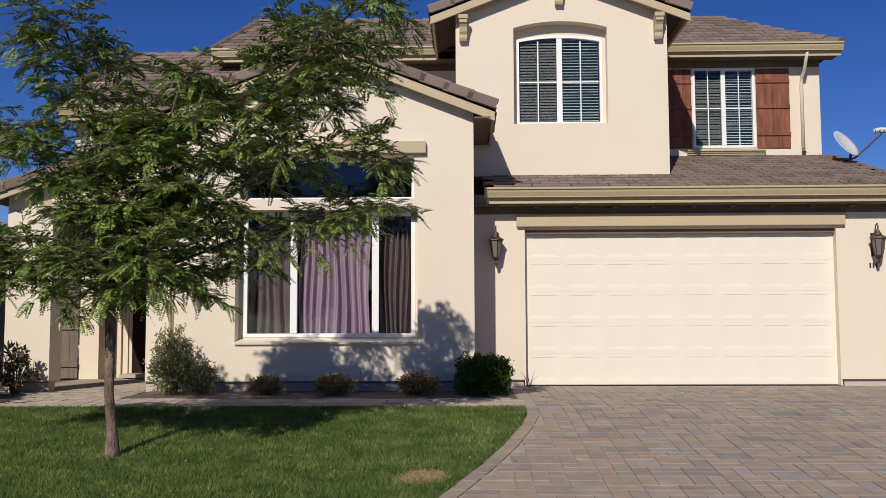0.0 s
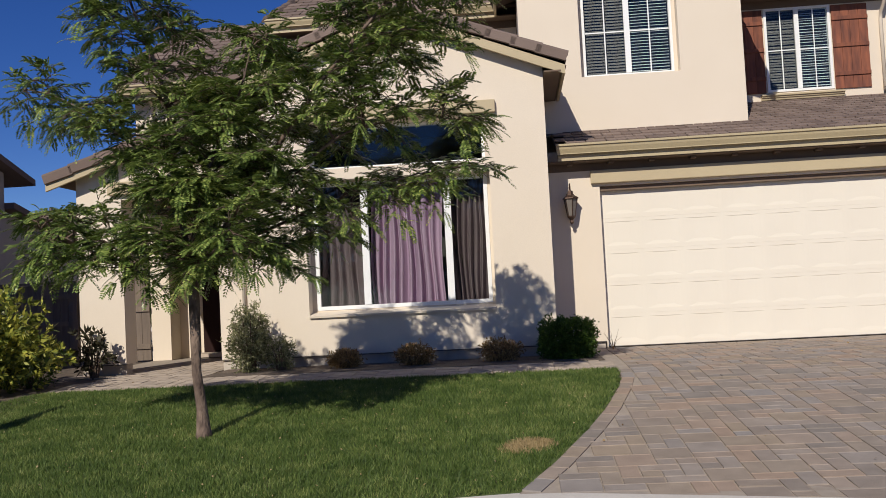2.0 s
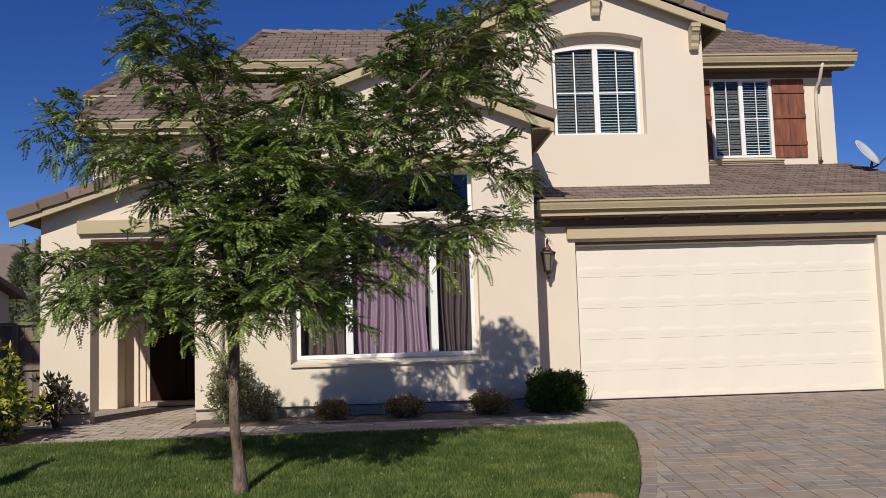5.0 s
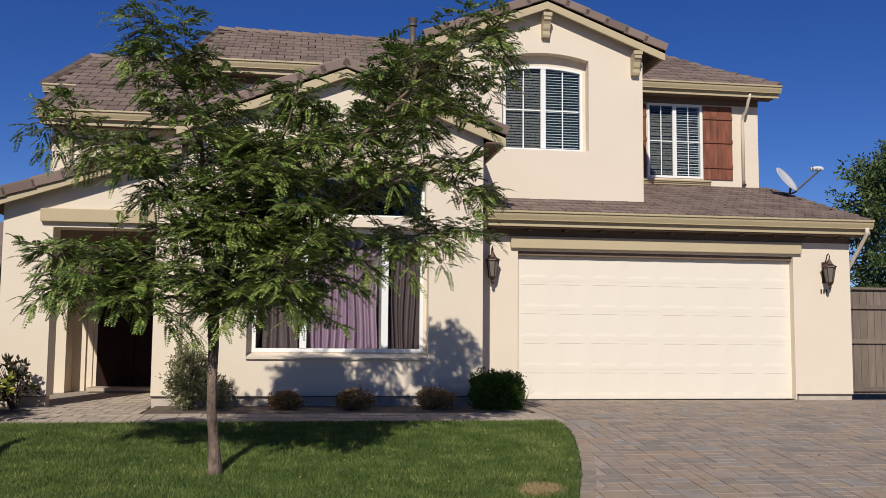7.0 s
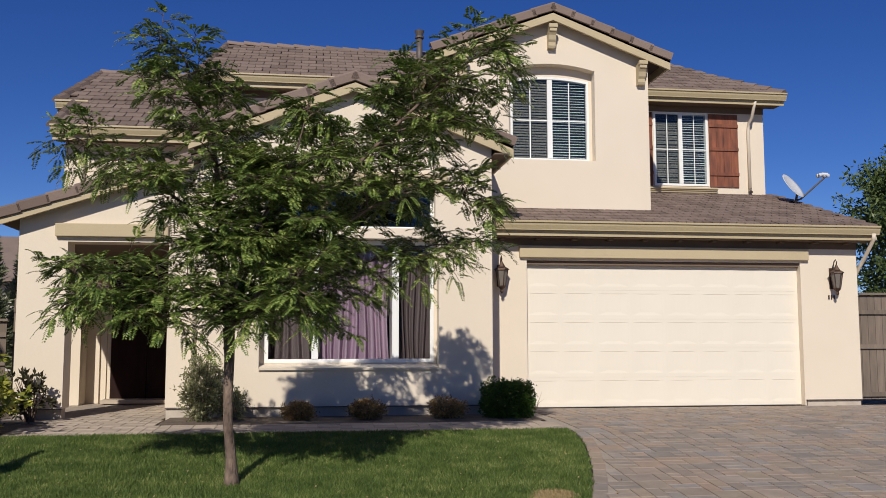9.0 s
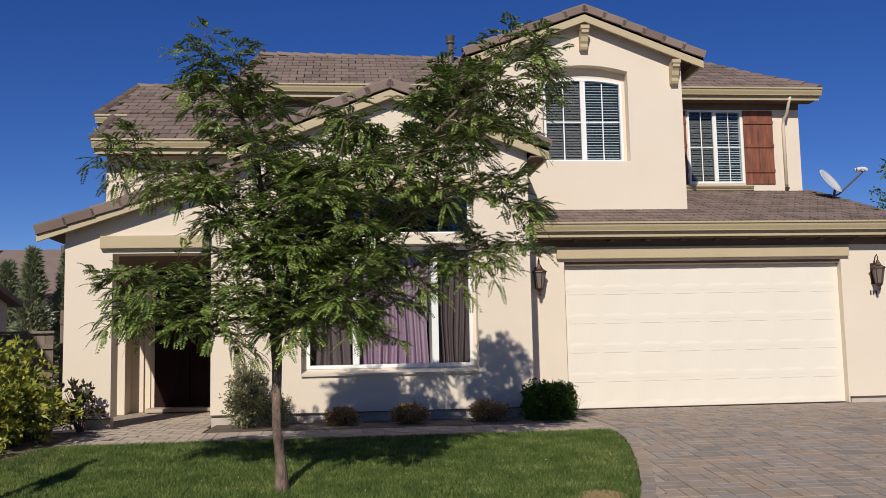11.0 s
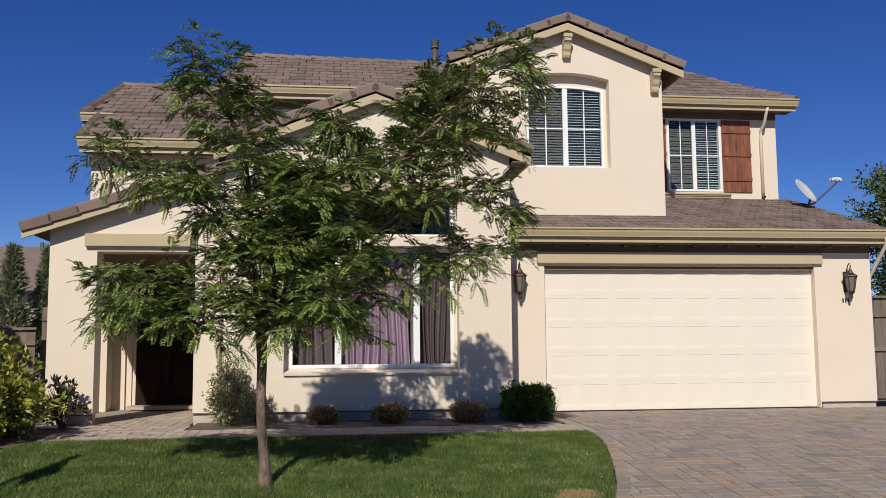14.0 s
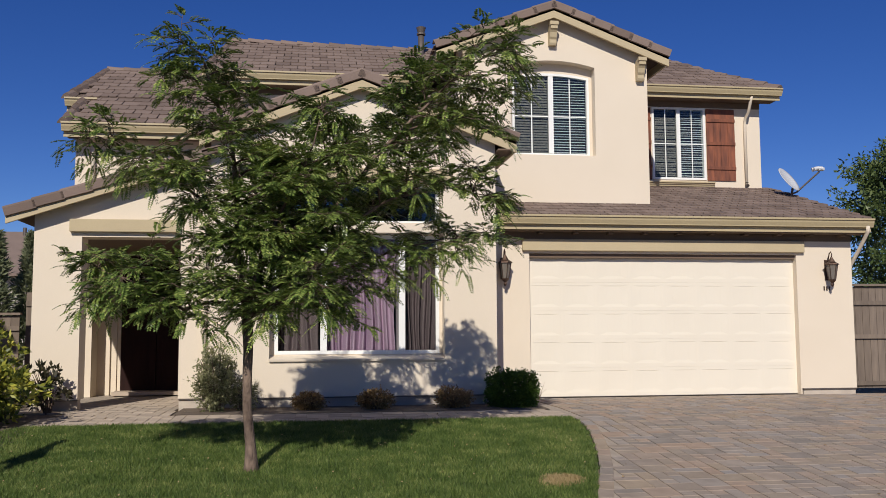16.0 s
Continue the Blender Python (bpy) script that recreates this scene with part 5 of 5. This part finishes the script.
shrub("boxwood", -0.70, -1.72, -0.03, 0.37, 0.34, 0.55, 14000, 0.042, 0.022, LEAF_BOX, "clipped blocky dark green boxwood", rough=0.26, shell=0.4, stems=8, boxy=3.8, whorl=5)
for k, (x, y, w, h) in enumerate(((-3.72, -1.75, 0.21, 0.24), (-2.76, -1.78, 0.26, 0.28), (-1.60, -1.75, 0.27, 0.29))):
    shrub("dry_tuft", x, y, 0.0, w, w * 0.8, h, 2600, 0.045, 0.019, LEAF_DRY, "low dry yellowing perennial tuft in the bed", "plant", 8, 0.35, 0.4, "dry tufts under the window", whorl=4)
stakes = thing("weed", 0.02, -0.45, 0.0, "small dry weed at the corner of the garage", "weed")
for k in range(7):
    bm = bmesh.new()
    a = k * 0.9
    tube(bm, [(0, 0, 0), (0.05 * math.cos(a), 0.03 * math.sin(a), 0.12), (0.14 * math.cos(a), 0.08 * math.sin(a), 0.18 + 0.02 * k)], [0.004, 0.003, 0.001], 4)
    part("stem", bm, LEAF_DRY, stakes)

# ---- sign post at the street side of the lawn ----
sg = thing("sign_post", -7.02, -6.06, ground_z(-6.06) - 0.02, "white square sign post with a hanging grey panel", "sign post")
boxed("post", -0.038, 0.038, -0.038, 0.038, 0, 1.53, VINYL, sg, bevel=0.006)
boxed("arm", -0.028, 0.028, -0.80, 0.16, 1.29, 1.37, VINYL, sg, bevel=0.005)
boxed("panel", -0.010, 0.010, -0.72, -0.09, 0.78, 1.24, mat("sign_grey", (0.30, 0.31, 0.33), 0.5, None, 2, 0.4, 40, 0.02), sg, label="plain grey sign panel")
for y in (-0.62, -0.2):
    boxed("hook", -0.006, 0.006, y - 0.006, y + 0.006, 1.23, 1.30, IRON, sg)


# ---- fences and gate at the sides ----
def fence(x0, x1, y, h, label, panels=False):
    f = thing("wood_fence", x0, y, 0, label, "fence")
    n = int(abs(x1 - x0) / 0.145)
    for k in range(n):
        boxed("board", k * 0.145, k * 0.145 + 0.138, 0, 0.02, 0.03, h - (0.05 if k % 2 else 0.045), FENCE, f)
    for z in (0.12, h * 0.5, h * 0.82):
        boxed("rail", 0, n * 0.145, -0.04, -0.002, z - 0.04, z + 0.04, FENCE, f)
    boxed("cap", -0.02, n * 0.145 + 0.02, -0.06, 0.06, h - 0.04, h, FENCE, f)
    for k in range(int(abs(x1 - x0) / 2.0) + 1):
        boxed("post", k * 2.0 - 0.002, k * 2.0 + 0.09, -0.09, -0.042, 0, h - 0.042, FENCE, f)
    return f


fence(6.02, 13.0, 1.0, 2.0, "weathered brown board fence with a capped top beside the garage")
fence(-11.16, -8.62, 1.6, 1.50, "grey-brown board fence between the houses")

# ---- neighbouring houses ----
nb = thing("neighbour_house", -11.2, 0, 0, "grey stucco neighbouring house in shade", "house")
bm = bmesh.new()
prism(bm, [(-6, 0), (3.0, 0), (3.0, 3.72), (-6, 6.24)], "x", -6.0, 0.0)
part("wall", bm, NEIGHBOUR, nb)
bm = bmesh.new()
prism(bm, [(-6, 6.26), (3.74, 3.54), (3.74, 3.66), (-6, 6.40)], "x", -6.0, 0.25)
part("roof", bm, ROOF_FAR, nb)
bm = bmesh.new()
prism(bm, [(3.004, 0), (6.6, 0), (6.6, 2.24), (3.004, 2.98)], "x", -6.0, -0.02)
part("wall", bm, NEIGHBOUR, nb)
bm = bmesh.new()
prism(bm, [(3.006, 3.02), (7.0, 2.18), (7.0, 2.30), (3.006, 3.14)], "x", -6.0, 0.2)
part("roof", bm, ROOF_FAR, nb)
boxed("window_ledge", 0.002, 0.04, 0.4, 2.6, 1.70, 1.78, STUCCO, nb)

far = thing("far_house", -23, 27, 0, "distant low house with a brown roof behind the trees", "house")
boxed("wall", -9, 8, 0, 8, -0.2, 3.9, NEIGHBOUR, far)
bm = bmesh.new()
prism(bm, [(-0.7, 3.8), (4.0, 6.1), (8.7, 3.8), (8.7, 3.7), (-0.7, 3.7)], "x", -9.6, 8.6)
part("roof", bm, ROOF_FAR, far)
for x in (-1.5, 3.0, 6.0):
    bm = bmesh.new()
    tube(bm, [(x, 3.6, 5.7), (x, 3.6, 6.25)], 0.09, 8)
    part("flue", bm, METAL, far)


# an invented house across the street, out of view, added for the panes to mirror
opp = thing("unseen_mirrored_house", 2.0, -30, -0.5, "plain stucco house added out of view for the panes to mirror", "house")
boxed("wall", -9, 9, -8, 0, 0, 3.4, NEIGHBOUR, opp)
bm = bmesh.new()
prism(bm, [(-8.6, 3.4), (-4.0, 5.6), (0.6, 3.4), (0.6, 3.3), (-8.6, 3.3)], "x", -9.5, 9.5)
part("roof", bm, ROOF_FAR, opp)

# ---- trees behind ----
def conifer(x, y, h, r):
    t = thing("conifer", x, y, 0, "dark green conifer behind the fence", "tree", group="conifers behind the house")
    bm = bmesh.new()
    tube(bm, [(0, 0, -0.1), (0, 0, h * 0.5), (0, 0, h * 0.95)], [0.12, 0.08, 0.01], 8)
    part("trunk", bm, BARK, t)
    n = int(6200 * r)
    u = RNG.uniform(0, 1, n)
    a = RNG.uniform(0, 2 * math.pi, n)
    tier = 0.72 + 0.25 * np.sin(u * h * 7 + 1.3 * a) + 0.20 * np.sin(a * 3 + u * 17)
    rr = r * (1 - u) ** 0.8 * tier * RNG.uniform(0.15, 1.1, n) ** 0.5
    p = np.stack([rr * np.cos(a), rr * np.sin(a), 0.25 + u * (h - 0.2) + 0.25 * rr], 1)
    d = np.stack([np.cos(a), np.sin(a), np.full(n, 0.7)], 1)
    quads("crown", leaf_cloud(p, d, 0.22, 0.06, 0.5), LEAF_FAR, t)


for x, y, h, r in ((-12.25, 11.5, 3.9, 0.80), (-13.5, 13.2, 3.7, 0.95), (-11.55, 12.4, 3.95, 0.75), (-10.7, 13.0, 4.3, 0.85)):
    conifer(x, y, h, r)
bt = thing("back_tree", 13.9, 8.0, 0, "leafy green tree behind the side fence", "tree")
bm = bmesh.new()
tube(bm, [(0, 0, -0.1), (0.05, 0, 1.2), (0, 0.1, 2.6), (-0.1, 0, 4.2)], [0.16, 0.13, 0.10, 0.03], 9)
for k in range(9):
    a = k * 2.4
    tube(bm, [(0, 0, 1.6 + 0.25 * k), (0.9 * math.cos(a), 0.9 * math.sin(a), 2.6 + 0.25 * k), (1.9 * math.cos(a), 1.9 * math.sin(a), 3.0 + 0.3 * k)], [0.05, 0.03, 0.01], 6)
part("trunk", bm, BARK, bt)
pts, outs = [], []
for k in range(120):
    a, u = RNG.uniform(0, 2 * math.pi), RNG.uniform(-1.15, 1)
    w = math.sqrt(max(0.0, 1 - u * u)) if u > 0 else math.sqrt(max(0.0, 1 - 0.4 * u ** 4))
    c = np.array([2.2 * math.cos(a) * w, 2.2 * math.sin(a) * w, 4.0 + 2.5 * u])
    o = unit(RNG.normal(0, 1, (230, 3))) * RNG.uniform(0, 1, (230, 1)) ** 0.5 * RNG.uniform(0.30, 0.65)
    pts.append(c + o)
    outs.append(unit(o + np.array([0, 0, -0.1])))
    # a spray reaching out past the crown
    d = unit(np.array([math.cos(a), math.sin(a), 0.35 + 0.5 * u]))
    run = RNG.uniform(0.1, 1, (60, 1))
    pts.append(c + d * run * RNG.uniform(0.6, 1.15) + RNG.normal(0, 0.08, (60, 3)))
    outs.append(unit(d + RNG.normal(0, 0.6, (60, 3))))
quads("crown", leaf_cloud(np.concatenate(pts), np.concatenate(outs), 0.15, 0.065), LEAF_BACK, bt)

# distant hills along the horizon
bm = bmesh.new()
N = 160
ring = []
for k in range(N + 1):
    a = math.pi * (-0.05 + 1.1 * k / N)
    h = 10 + 16 * (noise.noise(Vector((k * 0.05, 2, 0))) + 0.5) + 4 * noise.noise(Vector((k * 0.3, 5, 0)))
    ring.append((bm.verts.new((700 * math.cos(a), 700 * math.sin(a), -3)), bm.verts.new((760 * math.cos(a), 760 * math.sin(a), max(h, 4)))))
for p, q in zip(ring, ring[1:]):
    bm.faces.new((p[0], q[0], q[1], p[1]))
tagged(part("backdrop", bm, EARTH), "dry brown hills on the horizon", "hills", kind="structure")

# ---- grass ----
def blades(n, x0, x1, y0, y1, inside, h, w):
    x, y = RNG.uniform(x0, x1, n), RNG.uniform(y0, y1, n)
    ok = inside(x, y)
    x, y = x[ok], y[ok]
    n = len(x)
    z = np.interp(y, [-9.0, -8.0, -3.5, -2.0], [-0.47, -0.45, -0.045, 0.0]) - 0.018
    a = RNG.uniform(0, 2 * math.pi, n)
    clump = np.array([noise.noise(Vector((p * 1.7, q * 1.7, 0))) for p, q in zip(x[::8], y[::8])]).repeat(8)[:n]
    hh = h * RNG.uniform(0.55, 1.2, n) * (1 + 0.35 * clump)
    lean = RNG.normal(0, 0.5, (n, 2)) * hh[:, None]
    b = np.stack([x, y, z], 1)
    wv = np.stack([np.cos(a), np.sin(a), np.zeros(n)], 1) * w * RNG.uniform(0.7, 1.3, (n, 1))
    tip = b + np.stack([lean[:, 0], lean[:, 1], hh], 1)
    return np.stack([b - wv, b + wv, tip + wv * 0.25, tip - wv * 0.25], 1)


EDGE_Y, EDGE_X = np.linspace(-8, -3, 40), np.array([drive_edge(v) for v in np.linspace(-8, -3, 40)])


def patch_d(x, y):
    return ((x + 1.30) / 0.22) ** 2 + ((y + 6.62) / 0.23) ** 2 + 0.4 * np.sin(9 * x) * np.cos(13 * y)


def on_lawn(x, y):
    left = np.where(y < -4.35, -9.6, np.interp(y, [-4.4, -2.9], [-7.75, -7.1]))
    return (x < np.interp(y, EDGE_Y, EDGE_X) - 0.01 + 0.03 * np.sin(17 * y)) & (x > left) & (y < LAWN_BACK + 0.02 * np.sin(9 * x)) & (patch_d(x, y) > 0.8) & (y > -7.80 - 0.20 * np.maximum(0, -1.3 - x) - 0.24 * np.maximum(0, x + 1.3))


grass = tagged(quads("grass", blades(260000, -7.9, -0.15, -8.7, LAWN_BACK + 0.03, on_lawn, 0.038, 0.0040), GRASS), "short mown green grass", "grass", kind="stuff")
tagged(quads("dry_grass", blades(9000, -1.8, -0.8, -7.0, -6.2, lambda x, y: patch_d(x, y) < 1.15, 0.03, 0.005), STRAW), "bare patch of dry straw-coloured grass", "grass", kind="stuff")

# fallen leaves and bits of bark on paving and bed
lx, ly = RNG.uniform(-7, 5.5, 110), RNG.uniform(-7.8, -1.3, 110)
ok = (lx > np.interp(ly, EDGE_Y, EDGE_X)) | (ly > -3.1)
lp = np.stack([lx[ok], ly[ok], np.array([ground_z(v) for v in ly[ok]]) + 0.012], 1)
tagged(quads("fallen_leaves", leaf_cloud(lp, np.stack([np.cos(lx[ok] * 50), np.sin(lx[ok] * 50), np.full(ok.sum(), 0.05)], 1), 0.032, 0.018, 0.10), LEAF_DRY), "small dry fallen leaves on the paving", "leaves", kind="stuff")

sx, sy = RNG.uniform(-7.5, -0.4, 420), RNG.uniform(-8.0, -3.2, 420)
ok = on_lawn(sx, sy)
sp = np.stack([sx[ok], sy[ok], np.array([ground_z(v) for v in sy[ok]]) + 0.022], 1)
tagged(quads("lawn_flecks", leaf_cloud(sp, np.stack([np.cos(sx[ok] * 70), np.sin(sx[ok] * 70), np.full(ok.sum(), 0.4)], 1), 0.022, 0.014, 0.3), STRAW), "pale dry leaflets and clover flecks in the grass", "leaves", kind="stuff")


# ---- pavers ----
def paver_mesh(w, d, t=0.05):
    bm = bmesh.new()
    vs = box(bm, -w / 2, w / 2, -d / 2, d / 2, -t, 0)
    top = [v for v in vs if v.co.z > -0.01]
    bm.faces.ensure_lookup_table()
    face = next(f for f in bm.faces if f.normal.z > 0.9)
    bmesh.ops.inset_region(bm, faces=[face], thickness=0.006, depth=0.0)
    for v in top:
        v.co.z -= 0.003
    me = bpy.data.meshes.new("paver")
    bm.to_mesh(me)
    bm.free()
    return me


SIZES = {}
UNIT = 0.148
for d in (1, 2):
    for w in (1, 2):
        SIZES[d, w] = paver_mesh(w * UNIT - 0.010, d * UNIT - 0.010)
        SIZES[d, w].materials.append(PAVER)


def lay(parent, x_from, x_to, y_from, y_to, seed, single, rest=PAVER_FAR):
    """Pavers of four sizes in a random, stepped bond. single(x, y): whether a piece is an object of its own."""
    rnd = random.Random(seed)
    verts, faces, taken = [], [], set()
    rows = int((y_to - y_from) / UNIT)
    x_min = min(x_from(y_from + k * UNIT) for k in range(rows + 1))
    for j in range(rows):
        for i in range(int((x_to(y_from) - x_min) / UNIT) + 1):
            if (i, j) in taken:
                continue
            shapes = [(1, 2), (2, 1), (2, 2), (1, 2), (1, 1)]
            rnd.shuffle(shapes)
            fit = None
            for d, w in shapes + [(1, 1)]:
                xc, yc = x_min + (i + w / 2) * UNIT, y_from + (j + d / 2) * UNIT
                free = j + d <= rows and not any((i + p, j + q) in taken for p in range(w) for q in range(d))
                if free and xc - w * UNIT * 0.40 > x_from(yc) and xc + w * UNIT * 0.40 < x_to(yc) and yc - d * UNIT * 0.38 > kerb_line(xc) + 0.02:
                    fit = (d, w)
                    break
            if not fit:
                continue
            taken.update((i + p, j + q) for p in range(w) for q in range(d))
            g = (ground_z(yc - 0.1) - ground_z(yc + 0.1)) / 0.2
            m = Matrix.Translation((xc, yc, ground_z(yc) + rnd.uniform(-0.002, 0.002))) @ pose(0, 0, 0, math.degrees(-math.atan(g)) + rnd.uniform(-0.3, 0.3), rnd.uniform(-0.3, 0.3), rnd.uniform(-0.9, 0.9))
            me = SIZES[d, w]
            if single(xc, yc):
                ob = new("paver", me)
                ob.parent = parent
                ob.matrix_basis = m
            else:
                co = np.array([v.co[:] for v in me.vertices]) @ np.array(m.to_3x3()).T + np.array(m.translation)
                faces += [tuple(k + len(verts) for k in p.vertices) for p in me.polygons]
                verts += list(co)
    if verts:
        tagged(raw("pavers", verts, faces, rest, parent), kind="stuff")


drive = tagged(new("driveway"), "mixed grey, tan and rust concrete paver drive", "driveway", kind="structure")
lay(drive, lambda y: drive_edge(y) + 0.168 if y < -3.2 else -0.15, lambda y: 8.8, -9.4, 0.02, 21, lambda x, y: y < -6.55 and x < 3.0)
# border course along the lawn
border = SIZES[1, 2]
y = -7.72
while y < -3.3:
    e = Vector((drive_edge(y + 0.05) - drive_edge(y - 0.05), 0.1, 0)).normalized()
    ob = new("paver", border)
    ob.parent = drive
    ob.matrix_basis = Matrix.Translation((drive_edge(y) + 0.085, y, ground_z(y) + 0.001)) @ pose(0, 0, 0, math.degrees(math.atan((ground_z(y + 0.1) - ground_z(y - 0.1)) / 0.2)), 0, 0) @ pose(0, 0, 0, 0, 0, math.degrees(math.atan2(e.y, e.x)))
    y += 2 * UNIT * e.y
path = tagged(new("garden_path"), "grey paver path between lawn and planting bed", "path", kind="structure")
lay(path, lambda y: -7.15, lambda y: -0.22, -3.13, -2.24, 22, lambda x, y: False, PATH_STONE)
porch_walk = tagged(new("porch_walk"), "grey paver walk up to the porch", "path", kind="structure")
lay(porch_walk, lambda y: -7.08, lambda y: -5.58 if y < -1.5 else -5.70, -2.235, 1.92, 23, lambda x, y: False, PATH_STONE)
